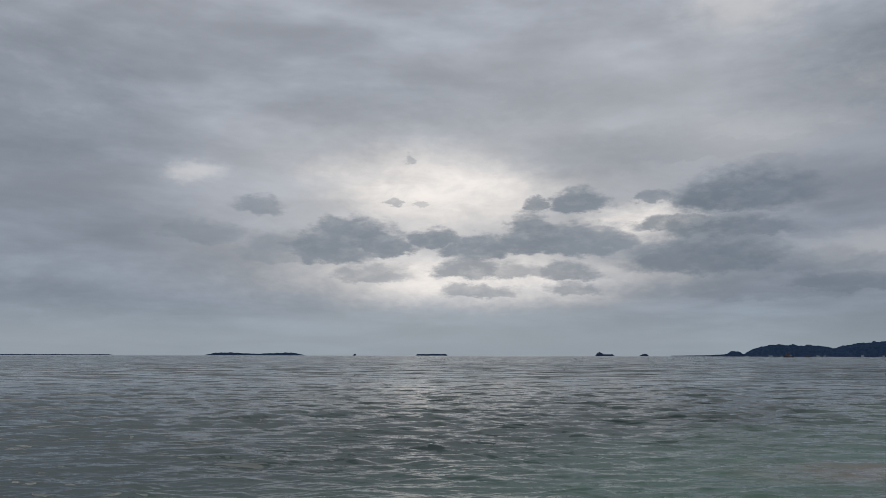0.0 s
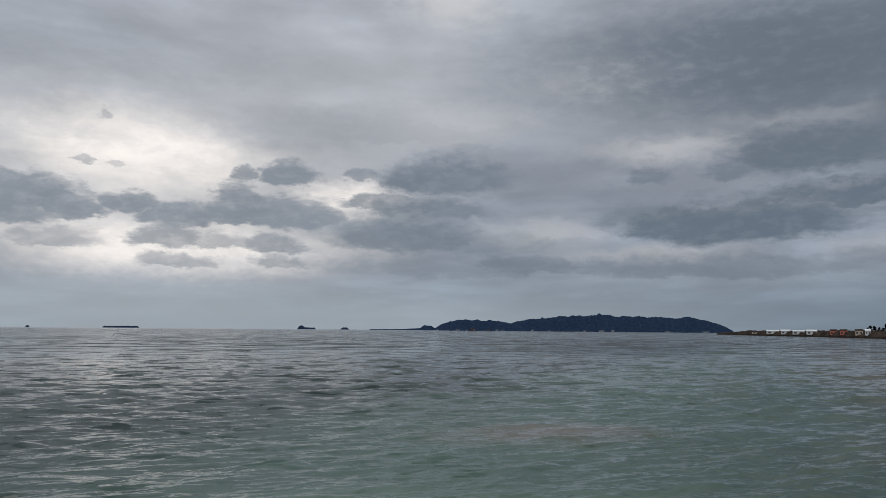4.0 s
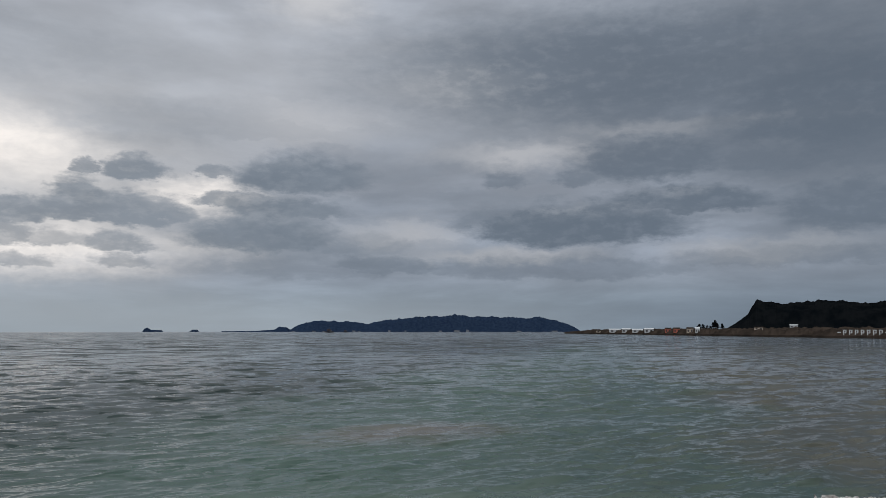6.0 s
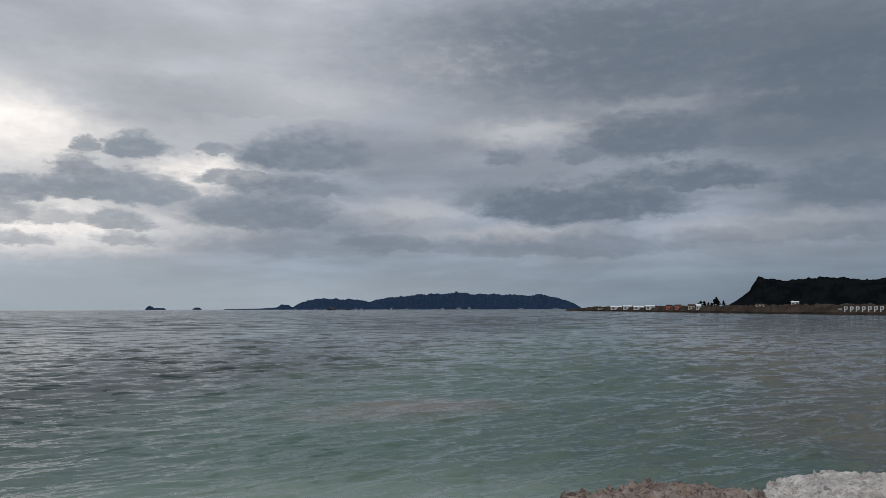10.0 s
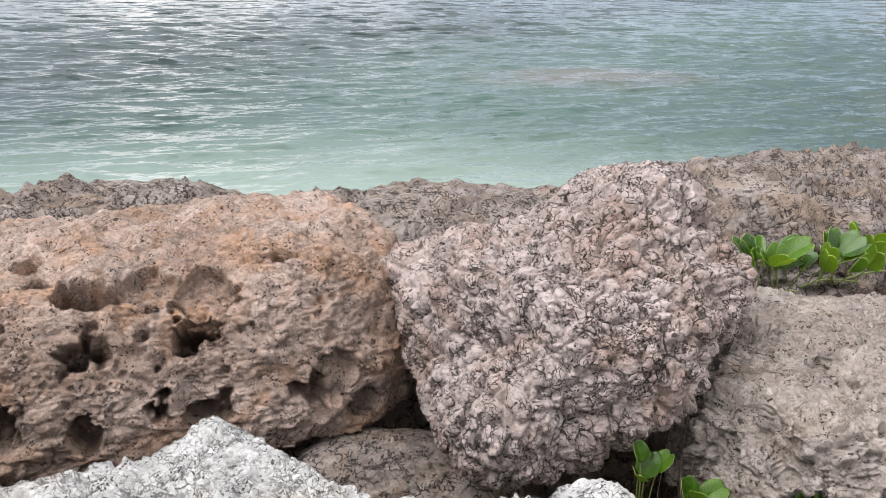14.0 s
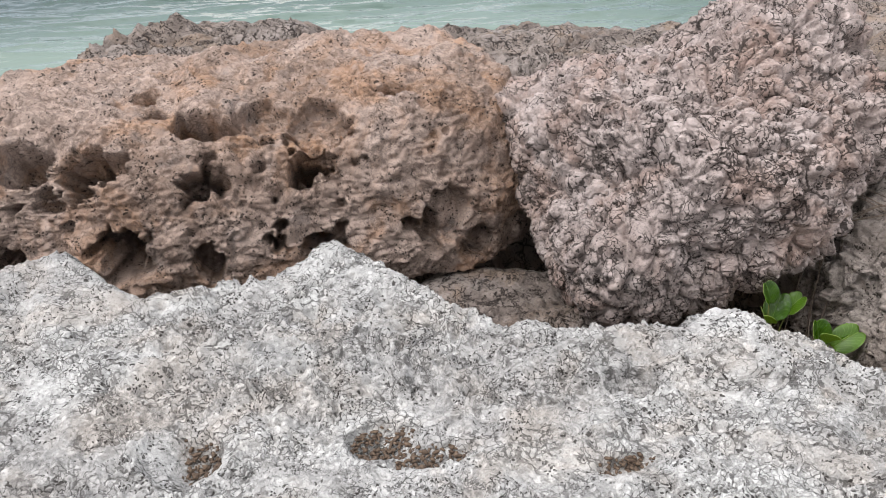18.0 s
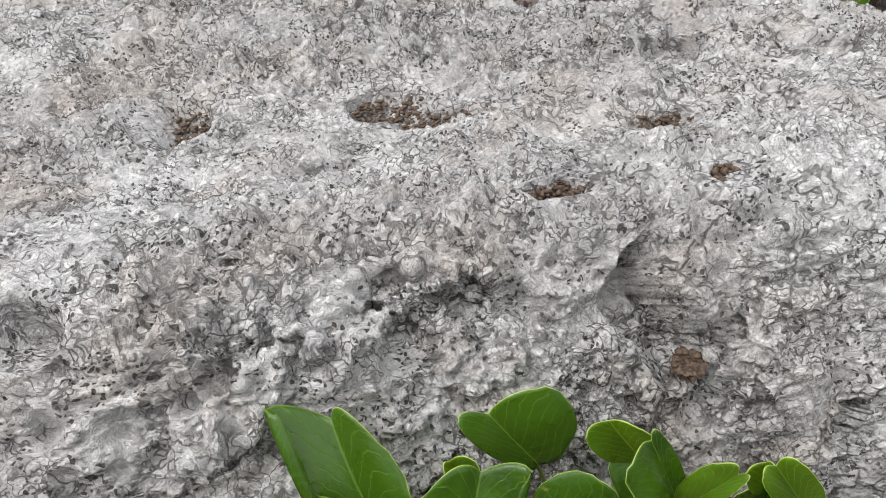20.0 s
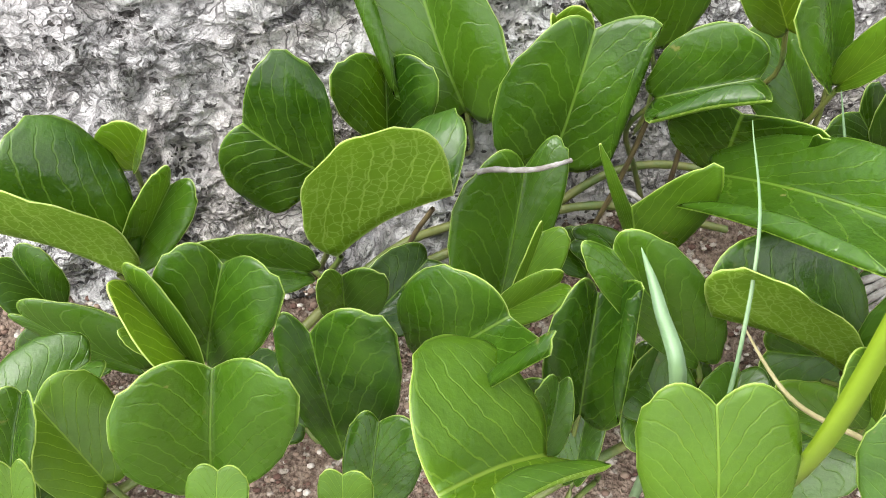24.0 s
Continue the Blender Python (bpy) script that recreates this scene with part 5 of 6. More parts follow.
leaf(vine, (-0.058, 0.055, 1.250), (-0.047, 0.070, 1.290), (-0.062, 0.066, 1.280), (-0.038, 0.059, 1.280), -0.4, -0.4, 3)
leaf(vine, (0.002, 0.140, 1.235), (-0.011, 0.157, 1.250), (-0.016, 0.142, 1.250), (0.014, 0.148, 1.245), -0.3, -0.4, 3)
leaf(vine, (-0.065, 0.214, 1.250), (-0.056, 0.218, 1.270), (-0.069, 0.218, 1.265), (-0.050, 0.218, 1.265), -0.3, -0.3, 0)
# lower leaves that fill the mat
for k in range(24):
    x, y = (rng.uniform(-0.36, 0.34), rng.uniform(-0.12, 0.15)) if k < 20 else (rng.uniform(0.18, 0.36), rng.uniform(-0.12, 0.16))
    a = rng.uniform(0, 6.28)
    q = rng.uniform(0.035, 0.06)
    z = rng.uniform(1.212, 1.235)
    spread_leaf(vine, (x, y, z), (x + q * math.cos(a), y + q * math.sin(a), z + rng.uniform(0.0, 0.03)), q * rng.uniform(0.85, 1.05), rng.uniform(8, 25), rng.uniform(-20, 20), 3)
for k in range(18):
    x, y = (rng.uniform(0.19, 0.34), rng.uniform(-0.14, 0.12)) if k < 9 else (rng.uniform(-0.38, -0.26), rng.uniform(-0.14, 0.10))
    a = rng.uniform(0.3, 2.8)
    q = rng.uniform(0.045, 0.065)
    z = rng.uniform(1.245, 1.285)
    spread_leaf(vine, (x, y, z), (x + q * math.cos(a), y + q * math.sin(a), z + rng.uniform(0.0, 0.03)), q * rng.uniform(0.9, 1.1), rng.uniform(10, 30), rng.uniform(-20, 20), 0)
for points, r in ((((-0.20, 0.10, 1.205), (-0.116, 0.163, 1.222), (-0.071, 0.184, 1.222), (-0.02, 0.19, 1.21)), 0.0030),
                  (((-0.08, 0.168, 1.215), (-0.02, 0.184, 1.222), (0.027, 0.183, 1.226), (0.09, 0.165, 1.215)), 0.0028),
                  (((-0.02, 0.185, 1.215), (0.031, 0.200, 1.236), (0.081, 0.193, 1.236), (0.15, 0.17, 1.215)), 0.0026),
                  (((-0.26, 0.06, 1.205), (-0.17, 0.10, 1.215), (-0.10, 0.14, 1.218), (-0.06, 0.17, 1.21)), 0.0028),
                  (((0.06, 0.05, 1.205), (0.10, 0.09, 1.22), (0.15, 0.10, 1.22), (0.22, 0.09, 1.21)), 0.0026),
                  (((-0.15, -0.02, 1.205), (-0.05, 0.03, 1.215), (0.03, 0.06, 1.215), (0.10, 0.07, 1.205)), 0.0026)):
    tube("stem", points, r, r * 0.85, STALK, vine, "green creeping stem", 8, 8, 0.12)
for points in (((0.012, 0.175, 1.20), (0.028, 0.186, 1.255), (0.044, 0.205, 1.30)), ((0.055, 0.180, 1.20), (0.058, 0.188, 1.24), (0.060, 0.196, 1.27)), ((-0.095, 0.15, 1.20), (-0.09, 0.165, 1.24), (-0.075, 0.17, 1.27))):
    tube("stem", points, 0.0016, 0.0014, BROWN_STALK, vine, "thin brown upright stem", 6, 6)


def blade(points, width, material, label, name="grass_blade"):
    """A grass blade with a keel, tapering to its tip."""
    line = curve_points(points, 9)
    verts, faces = [], []
    n = len(line)
    for i, p in enumerate(line):
        way = (line[min(i + 1, n - 1)] - line[max(i - 1, 0)]).normalized()
        side = way.cross(Vector((-0.2, -0.6, 0.8))).normalized()
        nor = side.cross(way)
        w = width * 0.5 * (1 - (i / (n - 1)) ** 3) * (0.75 + 0.25 * min(1, i / 5)) + 0.0002
        verts += [tuple(p - side * w + nor * w * 0.25), tuple(p), tuple(p + side * w + nor * w * 0.25), tuple(p - nor * 0.0006)]
    for i in range(n - 1):
        a, b = i * 4, i * 4 + 4
        faces += [(a, a + 1, b + 1, b), (a + 1, a + 2, b + 2, b + 1), (a + 2, a + 3, b + 3, b + 2), (a + 3, a, b, b + 3)]
    return tagged(mesh_object(name, verts, faces, material), label, "grass")


blade(((0.065, 0.015, 1.18), (0.040, 0.016, 1.33), (0.030, 0.030, 1.42), (0.021, 0.054, 1.509)), 0.0085, GRASS, "broad yellow-green grass blade standing among vine leaves")
blade(((0.018, 0.015, 1.19), (0.020, 0.030, 1.30), (0.040, 0.09, 1.35), (0.058, 0.150, 1.345)), 0.0015, BLUE_GRASS, "thin green grass blade among vine leaves")
blade(((0.008, 0.030, 1.20), (0.003, 0.045, 1.33), (0.001, 0.075, 1.345), (0.0, 0.099, 1.345)), 0.0062, BLUE_GRASS, "pale blue-green grass blade among vine leaves")
blade(((0.10, 0.02, 1.28), (0.079, 0.027, 1.30), (0.054, 0.046, 1.305), (0.045, 0.088, 1.30)), 0.0022, STRAW, "thin dry straw lying over vine leaves", "straw")
blade(((0.150, 0.055, 1.30), (0.143, 0.069, 1.31), (0.140, 0.088, 1.315), (0.138, 0.106, 1.31)), 0.0028, STRAW, "bent dry straw among vine leaves", "straw")
for k in range(3):
    a = rng.uniform(-0.5, 0.5)
    x = 0.155 + rng.uniform(-0.03, 0.03)
    blade(((x, 0.11, 1.20), (x + 0.01, 0.13, 1.26), (x + 0.03 * a, 0.15, 1.30), (x + 0.05 * a, 0.17, 1.33)), 0.002, BLUE_GRASS, "thin green grass blade beside the slab")
tagged(tube("twig", [(-0.059, 0.161, 1.312), (-0.048, 0.159, 1.317), (-0.038, 0.158, 1.316), (-0.028, 0.157, 1.316), (-0.020, 0.158, 1.316), (-0.011, 0.162, 1.312)], 0.0014, 0.0011, DRY_WOOD, None, "", 8, 6, 0.3), "bleached grey twig resting on vine stems", "twig")
tagged(tube("twig", [(0.022, 0.172, 1.262), (0.028, 0.169, 1.262), (0.034, 0.165, 1.258), (0.042, 0.166, 1.245)], 0.0016, 0.0011, DRY_WOOD, None, "", 8, 6, 0.3), "short grey dry twig beside a vine stem", "twig")
for k in range(5):
    o = k * 0.006
    tagged(tube("twig", [(0.090, 0.128 - o, 1.215 + 0.004 * k), (0.133, 0.118 - o, 1.228), (0.165, 0.120 - o * 0.6, 1.232), (0.215, 0.116 - o, 1.222)], 0.0030, 0.0018, DRY_WOOD, None, "", 7, 6, 0.35), "split grey dry stick on the sand", "stick")
tagged(tube("twig", [(0.120, 0.030, 1.235), (0.140, 0.044, 1.25), (0.150, 0.050, 1.252), (0.175, 0.06, 1.245)], 0.0032, 0.0022, DRY_WOOD, None, "", 8, 6, 0.35), "gnarled grey dry twig under leaves", "twig")


def clump(x, y, z, count, spread, size, ground, label, lean=(0, -0.3, 1.0)):
    """A small sprawling plant of the same vine."""
    ob = plant("beach_vine", x, y, z, label, "plant", "small vines between the rocks")
    for k in range(count):
        a = rng.uniform(0, 6.28)
        r = spread * rng.random() ** 0.6
        b = Vector((x + r * math.cos(a), y + 0.5 * r * math.sin(a), z + rng.uniform(-0.01, 0.03)))
        d = Vector((math.cos(a) * 0.6 + rng.uniform(-0.4, 0.4), math.sin(a) * 0.5 - 0.2, 0.75 + rng.uniform(-0.3, 0.3))).normalized()
        q = size * rng.uniform(0.75, 1.2)
        spread_leaf(ob, b, b + d * q, q * 0.95, rng.uniform(8, 28), rng.uniform(-25, 25), 1 if rng.random() < 0.45 else 0, True, ground)
    tube("stem", [(x - spread, y, ground + 0.005), (x, y + 0.01, ground + 0.012), (x + spread, y - 0.01, ground + 0.004)], 0.003, 0.0025, STALK, ob, "green creeping stem")
    return ob


clump(1.30, 1.36, 1.31, 15, 0.09, 0.056, 1.24, "bright green vine plant in a gap behind pale rock")
clump(1.50, 1.37, 1.30, 11, 0.09, 0.055, 1.24, "bright green vine plant trailing over pale rock")
clump(1.72, 1.42, 1.28, 9, 0.12, 0.058, 1.22, "green vine plant trailing between shore rocks")
clump(0.712, 0.95, 1.13, 4, 0.03, 0.045, 0.90, "small green vine shoot in the gap between boulders")
clump(0.777, 0.90, 1.08, 3, 0.03, 0.050, 0.90, "small green vine shoot on stony sand")
clump(0.98, 0.78, 1.09, 16, 0.06, 0.055, 0.93, "bushy green vine plant at the foot of a pale rock")
clump(0.847, 0.69, 1.09, 5, 0.03, 0.045, 1.00, "small green vine plant on a tan rock beside the slab")

# dead roots hanging in the gap between the boulders
for k in range(34):
    x = 0.90 + rng.uniform(-0.08, 0.14)
    y = 1.06 + rng.uniform(-0.05, 0.10)
    bow = rng.uniform(-0.05, 0.05)
    tagged(tube("root", [(x + 0.06, y + 0.04, 1.29 + rng.uniform(-0.04, 0.04)), (x + 0.03 + bow, y, 1.20), (x + bow * 0.5, y - 0.03, 1.08), (x - 0.03, y - 0.05 + rng.uniform(-0.04, 0.04), 0.95)], rng.uniform(0.0012, 0.003), 0.001, ROOT, None, "", 5, 5, 0.3),
           "thin dead brown root hanging in a gap between boulders", "root", "dead roots between the boulders")
for k in range(8):
    x, y = 1.00 + rng.uniform(-0.08, 0.04), 1.04 + rng.uniform(-0.05, 0.05)
    q = rng.uniform(-0.04, 0.04)
    tagged(tube("root", [(x - 0.06, y + 0.05, 1.24), (x - 0.02, y + 0.02 + q, 1.285), (x + 0.02, y - 0.02 - q, 1.268 + rng.uniform(0, 0.02)), (x + 0.07, y - 0.05 + q, 1.285), (x + 0.10, y - 0.05, 1.26)], 0.0013, 0.0007, ROOT, None, "", 5, 6, 0.3),
           "dead brown runner lying over pale rock", "root", "dead runners over the pale rock")


def pebble(x, y, z, r, material, label, squash=0.65, level=3, name="stone"):
    v, f = ico(level)
    v = v * np.array((r, r * rng.uniform(0.7, 1.0), r * squash))
    v = v * (1 + 0.22 * fractal(v / r + rng.uniform(0, 50), 1.1, 3, 0.5, 3))[:, None] + np.array((x, y, z))
    return tagged(mesh_object(name, v, f, material), label, "stone", "stones between the boulders")


rock("stone", 6, (0.36, 1.24, 0.95), (0.22, 0.16, 0.12),
     lambda p: melt(p, [(0.38, 1.24, 0.95, 0.22, 0.14, 0.10, -12), (0.27, 1.26, 0.99, 0.12, 0.10, 0.08, 0)], 0.04, 3.0), [],
     lambda v: rough_relief(v, 0.009, 19), GREY_ROCK, "flat grey limestone block wedged between boulders")
pebble(0.66, 1.05, 0.80, 0.12, CREAM_ROCK, "small pale stone between boulders", 0.7, 4)
for k in range(70):
    x = rng.uniform(0.50, 1.15)
    y = rng.uniform(0.70, 1.15)
    pebble(x, y, 1.185 - 0.50 / (1 + math.exp(-(y - 0.80) / 0.06)) + 0.005, rng.uniform(0.012, 0.045), rng.choice((CREAM_ROCK, GREY_ROCK, ORANGE_ROCK)), "small rounded stone on the sand between boulders")
for k in range(26):
    pebble(rng.uniform(-0.30, 0.28), rng.uniform(-0.02, 0.20), 1.187, rng.uniform(0.003, 0.011), rng.choice((CREAM_ROCK, CREAM_ROCK, ORANGE_ROCK)), "tiny coral pebble on the sand under vine leaves", 0.7, 2)


def gravel():
    """Loose coral grit on the sand, too small to count."""
    v0, f0 = ico(1)
    vs, fs = [], []
    for k in range(9000):
        x, y = rng.uniform(-0.40, 0.36), rng.uniform(-0.08, 0.26)
        r = rng.uniform(0.0009, 0.0028)
        q = v0 * np.array((r, r * rng.uniform(0.5, 1), r * 0.6)) + np.array((x, y, 1.188 + rng.uniform(-0.003, 0.005)))
        fs.append(f0 + len(vs) * len(v0))
        vs.append(q)
    return tagged(mesh_object("grit", np.concatenate(vs), np.concatenate(fs), GRIT), "loose reddish and white coral grit on the sand", "gravel", kind="stuff")


def grit_material():
    m, n, b = surface("coral_grit", 0.85)
    r = n.add("ShaderNodeNewGeometry").outputs["Random Per Island"]
    col = n.mix(n.step(r, 0.2, 0.55), (0.085, 0.042, 0.030), (0.19, 0.135, 0.100))
    n.put(b, "Base Color", n.mix(n.step(r, 0.72, 0.9), col, (0.40, 0.36, 0.32)))
    return m


GRIT = grit_material()
gravel()


def hollow_dirt():
    """Dry brown crumbs and bits of stalk washed into the hollows of the slab."""
    v0, f0 = ico(1)
    vs, fs = [], []
    for x, y, z, a, b, c, turn in DENTS[:5] + DENTS[6:7] + [(0.170, 0.288, 1.300, 0.012, 0.012, 0.016, 0)]:
        for k in range(240):
            w, r = rng.uniform(0, 6.28), 0.85 * rng.random() ** 0.5
            s = rng.uniform(0.0010, 0.0024)
            q = v0 * np.array((s * rng.uniform(0.7, 3.0), s * rng.uniform(0.7, 1.6), s * 0.7))
            t = rng.uniform(0, 3.14)
            q = np.stack([q[:, 0] * math.cos(t) - q[:, 1] * math.sin(t), q[:, 0] * math.sin(t) + q[:, 1] * math.cos(t), q[:, 2]], 1)
            fs.append(f0 + len(vs) * len(v0))
            vs.append(q + np.array((x + a * r * math.cos(w), y + b * r * math.sin(w), z - c * math.sqrt(1 - 0.9 * r * r) + rng.uniform(0.002, 0.007))))
    return tagged(mesh_object("dirt", np.concatenate(vs), np.concatenate(fs), DIRT), "dry brown crumbs and stalk bits in rock hollows", "dirt", kind="stuff")


DIRT = stalk_material("dry_brown_dirt", (0.045, 0.028, 0.019), (0.110, 0.074, 0.050), 0.95, 300.0)
hollow_dirt()

# ---------------------------------------------------------------- quay, buildings, boats on the far shore


def at(bearing, dist, z=0.0):
    return Vector((dist * math.sin(radians(bearing)), dist * math.cos(radians(bearing)), z))


QUAY_LINE = ((41.3, 660), (42.2, 620), (44.0, 540), (46.5, 465), (50.4, 363), (55.0, 298), (59.0, 258), (62.7, 235), (70.0, 205), (78.0, 190))


def quay_at(bearing):
    bs, ds = zip(*QUAY_LINE)
    return float(np.interp(bearing, bs, ds))


def quay():
    n = 220
    bs = np.linspace(41.3, 78.0, n)
    rows = []
    for j, (back, h) in enumerate(((0.0, -1.0), (0.6, 0.7), (3.0, 1.0), (8.0, 2.4), (30.0, 3.1), (110.0, 3.4))):
        d = np.array([quay_at(b) for b in bs]) + back
        u = np.clip((bs - 41.3) / 2.0, 0, 1)
        z = h * (0.35 + 0.65 * u) + (0.0 if j < 2 else 0.5) * fractal(np.stack([bs * 6, bs * 0 + j, bs * 0], -1), 1.0, 3, 0.6, 12) * u
        rows.append(np.stack([d * np.sin(np.radians(bs)), d * np.cos(np.radians(bs)), z], -1))
    v = np.concatenate(rows)
    i = np.arange(len(rows) * n).reshape(len(rows), n)
    f = np.stack([i[:-1, :-1], i[:-1, 1:], i[1:, 1:], i[1:, :-1]], -1).reshape(-1, 4)
    return tagged(mesh_object("shore_bank", v, f, QUAY, smooth=False), "low dark stone bank along the far shore", "bank", kind="structure")


quay()


def block(bm, m, sx, sy, sz):
    r = bmesh.ops.create_cube(bm, size=1.0, matrix=m @ Matrix.Diagonal((sx, sy, sz, 1)))
    return r["verts"]


def shed(bearing, back, base, width, depth, height, material, label, category="building", roof_pitch=0.25):
    """A small building with a gable roof, door and windows set in its seaward wall."""
    d = quay_at(bearing) + back
    c = at(bearing, d, base)
    m = Matrix.Translation(c) @ pose(0, 0, 0, 0, 0, -bearing)
    ob = tagged(new("shed"), label, category, "sheds on the far shore")
    bm = bmesh.new()
    block(bm, m @ Matrix.Translation((0, 0, height * 0.4)), width, depth, height * 0.8)
    part("wall", bm, material, ob, "", False)
    bm = bmesh.new()
    r = width * 0.54
    pts = [m @ Vector(p) for p in ((-r, -depth * 0.56, height * 0.8), (r, -depth * 0.56, height * 0.8), (r, depth * 0.56, height * 0.8), (-r, depth * 0.56, height * 0.8), (-r, 0, height * (0.8 + roof_pitch)), (r, 0, height * (0.8 + roof_pitch)))]
    vs = [bm.verts.new(p) for p in pts]
    for q in ((0, 1, 5, 4), (2, 3, 4, 5), (1, 2, 5), (3, 0, 4), (3, 2, 1, 0)):
        bm.faces.new([vs[k] for k in q])
    part("roof", bm, material if material is WHITE else QUAY, ob, "", False)
    n = max(2, int(width / 3.0))
    for k in range(n):
        bm = bmesh.new()
        block(bm, m @ Matrix.Translation(((k + 0.5 - n / 2) * width / n, -depth * 0.5, height * 0.42)), width / n * 0.45, 0.12, height * 0.36)
        part("window", bm, HULL, ob, "dark window", False)
    return ob


for b, w, h, mat, lab in ((43.9, 6.0, 1.6, TAN, "small tan shed on the far bank"), (44.9, 7.0, 2.4, WHITE, "white harbour shed on the far bank"), (45.7, 5.0, 2.6, WHITE, "white harbour shed on the far bank"), (46.5, 6.0, 2.2, WHITE, "white harbour shed on the far bank"),
                          (47.3, 5.0, 2.5, WHITE, "white harbour shed on the far bank"), (48.6, 3.0, 2.6, RED, "faded red harbour shed on the far bank"), (49.2, 3.0, 2.6, RED, "faded red harbour shed on the far bank"), (50.1, 3.0, 2.6, TAN, "tan harbour shed on the far bank"), (50.6, 2.0, 2.6, WHITE, "narrow white harbour shed on the far bank")):
    shed(b, 6.0, 1.1, w, 3.0, h, mat, lab)
shed(54.6, 12.0, 2.4, 3.0, 2.0, 1.2, TAN, "small grey hut below the bluff")
shed(56.8, 30.0, 3.0, 2.6, 2.0, 1.4, WHITE, "small white hut below the bluff")
shed(62.9, 22.0, 3.2, 2.4, 2.0, 1.2, WHITE, "small white hut near the sign")


def shore_sign():
    """A row of large white characters, not legible, on a bar along the far shore."""
    ob = tagged(new("shore_sign"), "row of large white block characters on the far shore", "sign")
    for k in range(9):
        b = 59.5 + k * 0.345
        m = Matrix.Translation(at(b, quay_at(b) + 2.0, 0.9)) @ pose(0, 0, 0, 0, 0, -b)
        bm = bmesh.new()
        if k in (0, 8):
            block(bm, m @ Matrix.Translation((0, 0, 0.75)), 1.0, 0.2, 0.25)
            part("bar", bm, WHITE, ob, "", False)
        else:
            block(bm, m @ Matrix.Translation((-0.35, 0, 0.75)), 0.28, 0.2, 1.5)
            block(bm, m @ Matrix.Translation((0.28, 0.0, 1.1)), 0.26, 0.2, 0.8)
            block(bm, m @ Matrix.Translation((0.0, -0.01, 1.38)), 0.6, 0.2, 0.24)
            block(bm, m @ Matrix.Translation((0.0, -0.01, 0.62)), 0.6, 0.2, 0.24)
            part("bar", bm, WHITE, ob, "", False)
    return ob


shore_sign()


def far_tree(bearing, dist, base, height, spread):
    """A windblown shore tree: trunk, limbs and a crown of small uneven clumps."""
    ob = tagged(new("tree"), "dark windblown tree on the far shore", "tree", "trees on the far shore")
    c = at(bearing, dist, base)
    tube("trunk", [c, c + Vector((0.05 * height, 0, height * 0.45)), c + Vector((0.02 * height, 0, height * 0.85))], 0.05 * height, 0.015 * height, SHADED_WOOD, ob)
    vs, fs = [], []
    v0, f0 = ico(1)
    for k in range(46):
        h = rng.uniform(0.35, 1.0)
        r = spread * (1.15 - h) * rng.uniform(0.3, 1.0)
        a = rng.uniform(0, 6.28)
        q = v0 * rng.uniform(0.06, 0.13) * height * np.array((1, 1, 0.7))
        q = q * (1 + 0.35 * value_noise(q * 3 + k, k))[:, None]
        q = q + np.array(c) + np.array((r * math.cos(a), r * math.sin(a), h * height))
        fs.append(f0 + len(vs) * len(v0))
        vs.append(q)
    mesh_object("crown", np.concatenate(vs), np.concatenate(fs), SHADED_WOOD, ob, smooth=False)
    return ob


for k in range(9):
    b = 50.6 + k * 0.2 + rng.uniform(-0.06, 0.06)
    far_tree(b, quay_at(b) + 45 + rng.uniform(-4, 4), 2.5, rng.uniform(2.0, 3.4) * (1.35 if 4 < k < 8 else 0.9), 1.4)

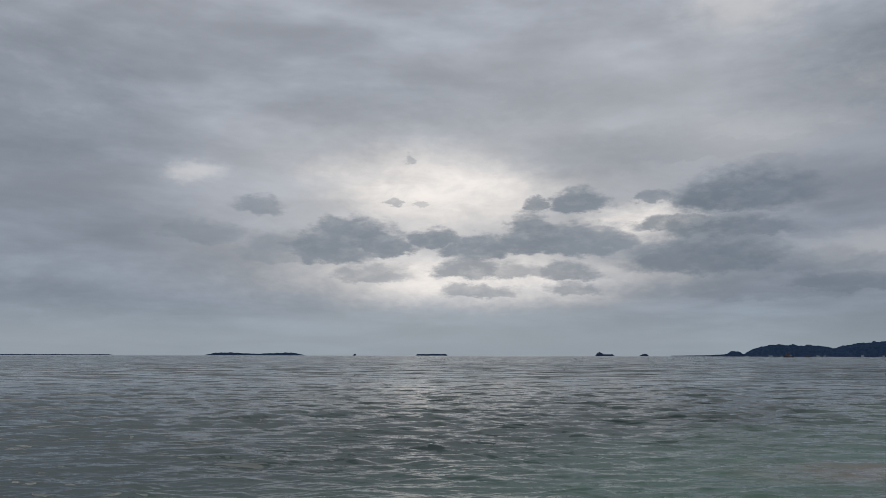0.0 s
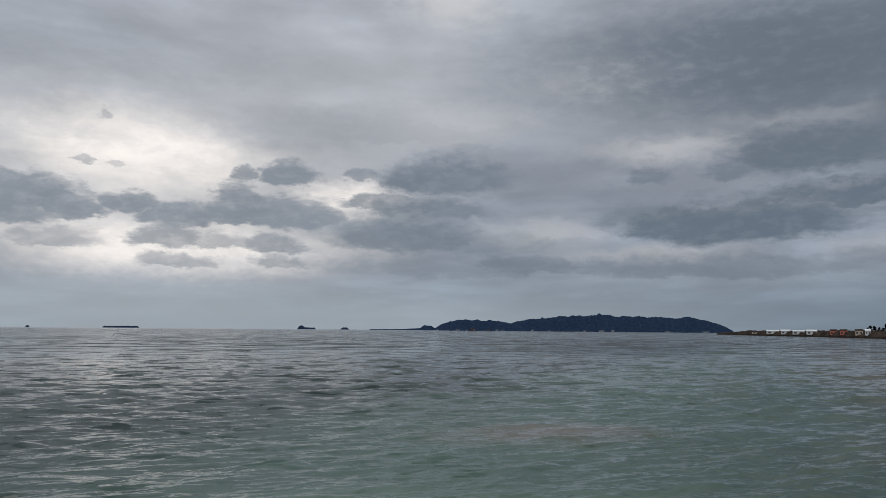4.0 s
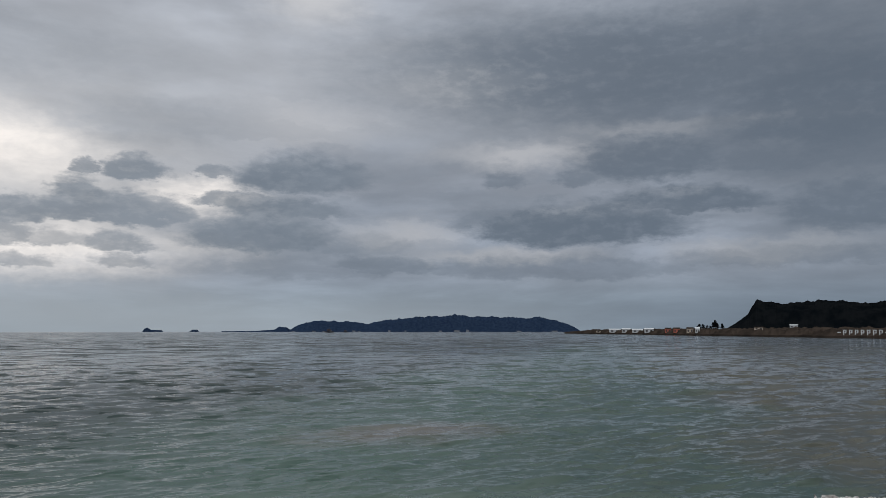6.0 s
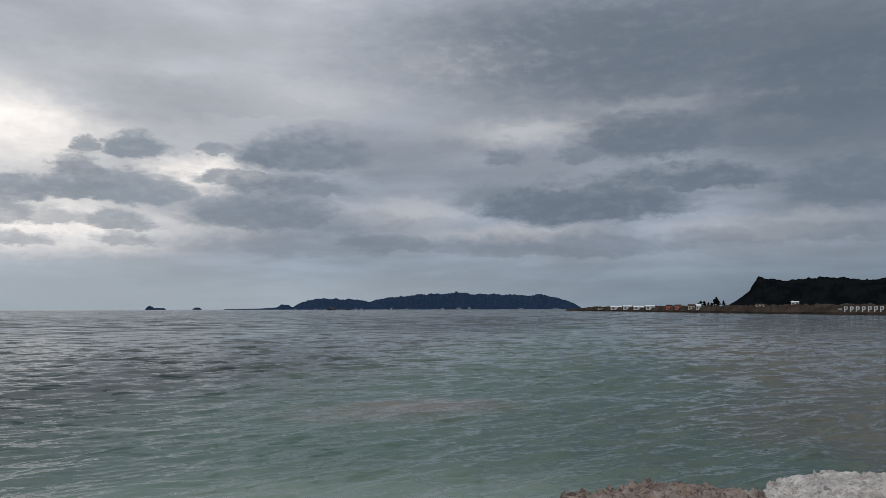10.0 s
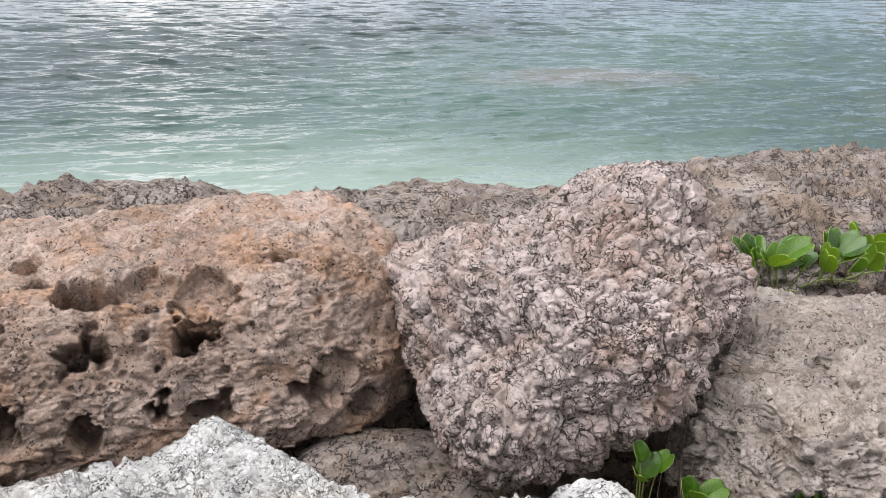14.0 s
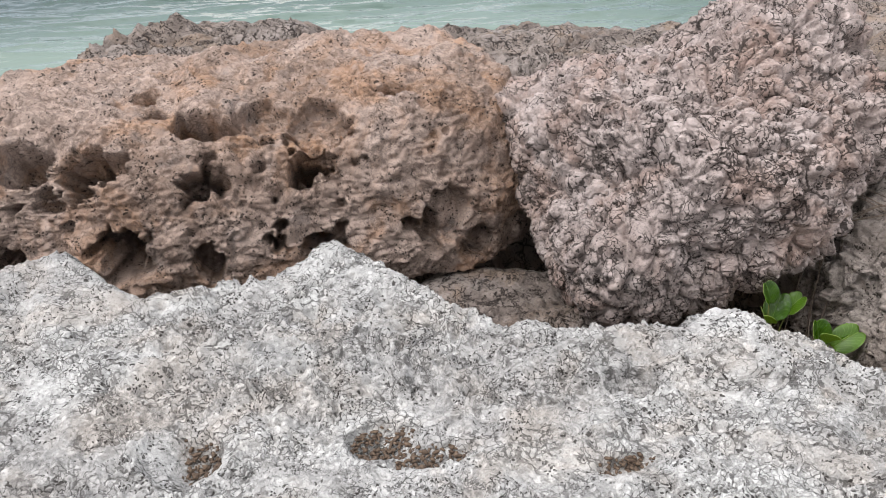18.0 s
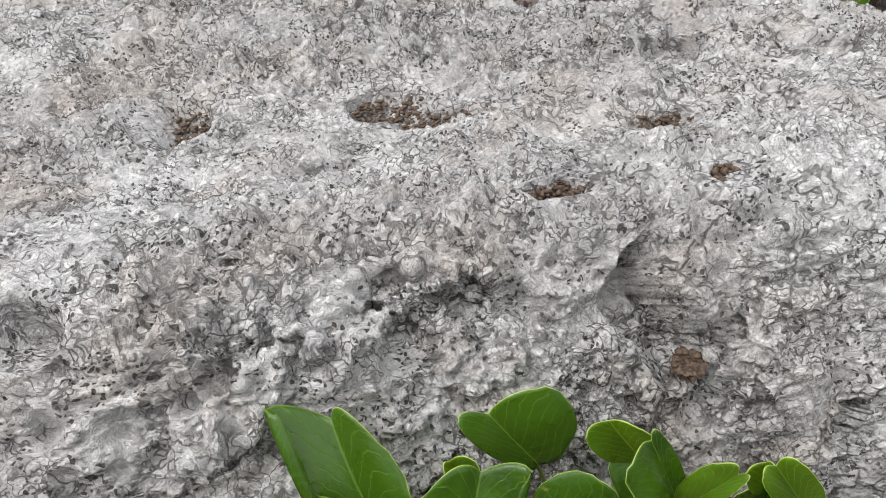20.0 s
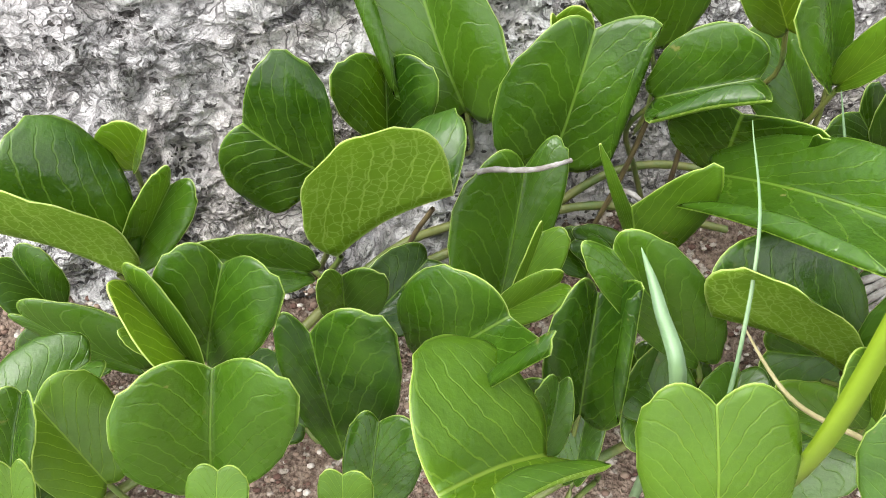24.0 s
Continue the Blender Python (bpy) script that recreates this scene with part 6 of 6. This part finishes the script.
# villages along the foot of the far headland
for b, w, h in ((21.4, 12, 5), (22.9, 16, 7), (23.6, 10, 5), (24.1, 12, 8), (25.8, 12, 8), (26.2, 9, 6), (28.4, 10, 9), (29.6, 8, 7), (32.2, 14, 7), (33.4, 24, 9), (34.2, 12, 12), (38.0, 20, 6), (40.6, 26, 6)):
    c = at(b, D1 - 88, 0.0)
    m = Matrix.Translation(c) @ pose(0, 0, 0, 0, 0, -b)
    house = tagged(new("house"), "small pale house at the foot of the wooded headland", "house", "houses below the headland")
    bm = bmesh.new()
    h, w = h * 0.55, w * 0.7
    block(bm, m @ Matrix.Translation((0, 0, h * 0.4)), w, 8, h)
    part("wall", bm, PALE_HOUSE, house, "", False)
    bm = bmesh.new()
    block(bm, m @ Matrix.Translation((0, 0, h * 0.95)), w * 1.08, 9, h * 0.12)
    part("roof", bm, PALE_HOUSE, house, "", False)


def boat(bearing, dist, length, label):
    ob = tagged(new("boat"), label, "boat", "boats off the headland")
    m = Matrix.Translation(at(bearing, dist, 0.0)) @ pose(0, 0, 0, 0, 0, -bearing)
    bm = bmesh.new()
    n = 9
    ring = []
    for i in range(n):
        u = i / (n - 1) * 2 - 1
        w = 0.16 * length * (1 - abs(u) ** 2.6) + 0.02
        sheer = 0.10 * length * (1 + 0.6 * u * u)
        ring.append([bm.verts.new(m @ Vector((u * length / 2, s * w * k, z))) for s, k, z in ((-1, 0.4, -0.3), (-1, 1, sheer), (1, 1, sheer), (1, 0.4, -0.3))])
    for a, b in zip(ring, ring[1:]):
        for k in range(4):
            bm.faces.new((a[k], b[k], b[(k + 1) % 4], a[(k + 1) % 4]))
    bm.faces.new(ring[0])
    bm.faces.new(ring[-1][::-1])
    part("hull", bm, HULL, ob, "", False)
    bm = bmesh.new()
    block(bm, m @ Matrix.Translation((-0.05 * length, 0, 0.26 * length)), 0.42 * length, 0.2 * length, 0.26 * length)
    part("cabin", bm, HULL, ob, "", False)
    bm = bmesh.new()
    block(bm, m @ Matrix.Translation((0.05 * length, 0, 0.45 * length)), 0.03 * length, 0.03 * length, 0.3 * length)
    part("mast", bm, HULL, ob, "", False)
    return ob


boat(24.0, 1300, 15.0, "dark fishing boat lying off the headland")
boat(25.2, 1400, 10.0, "small dark boat lying off the headland")
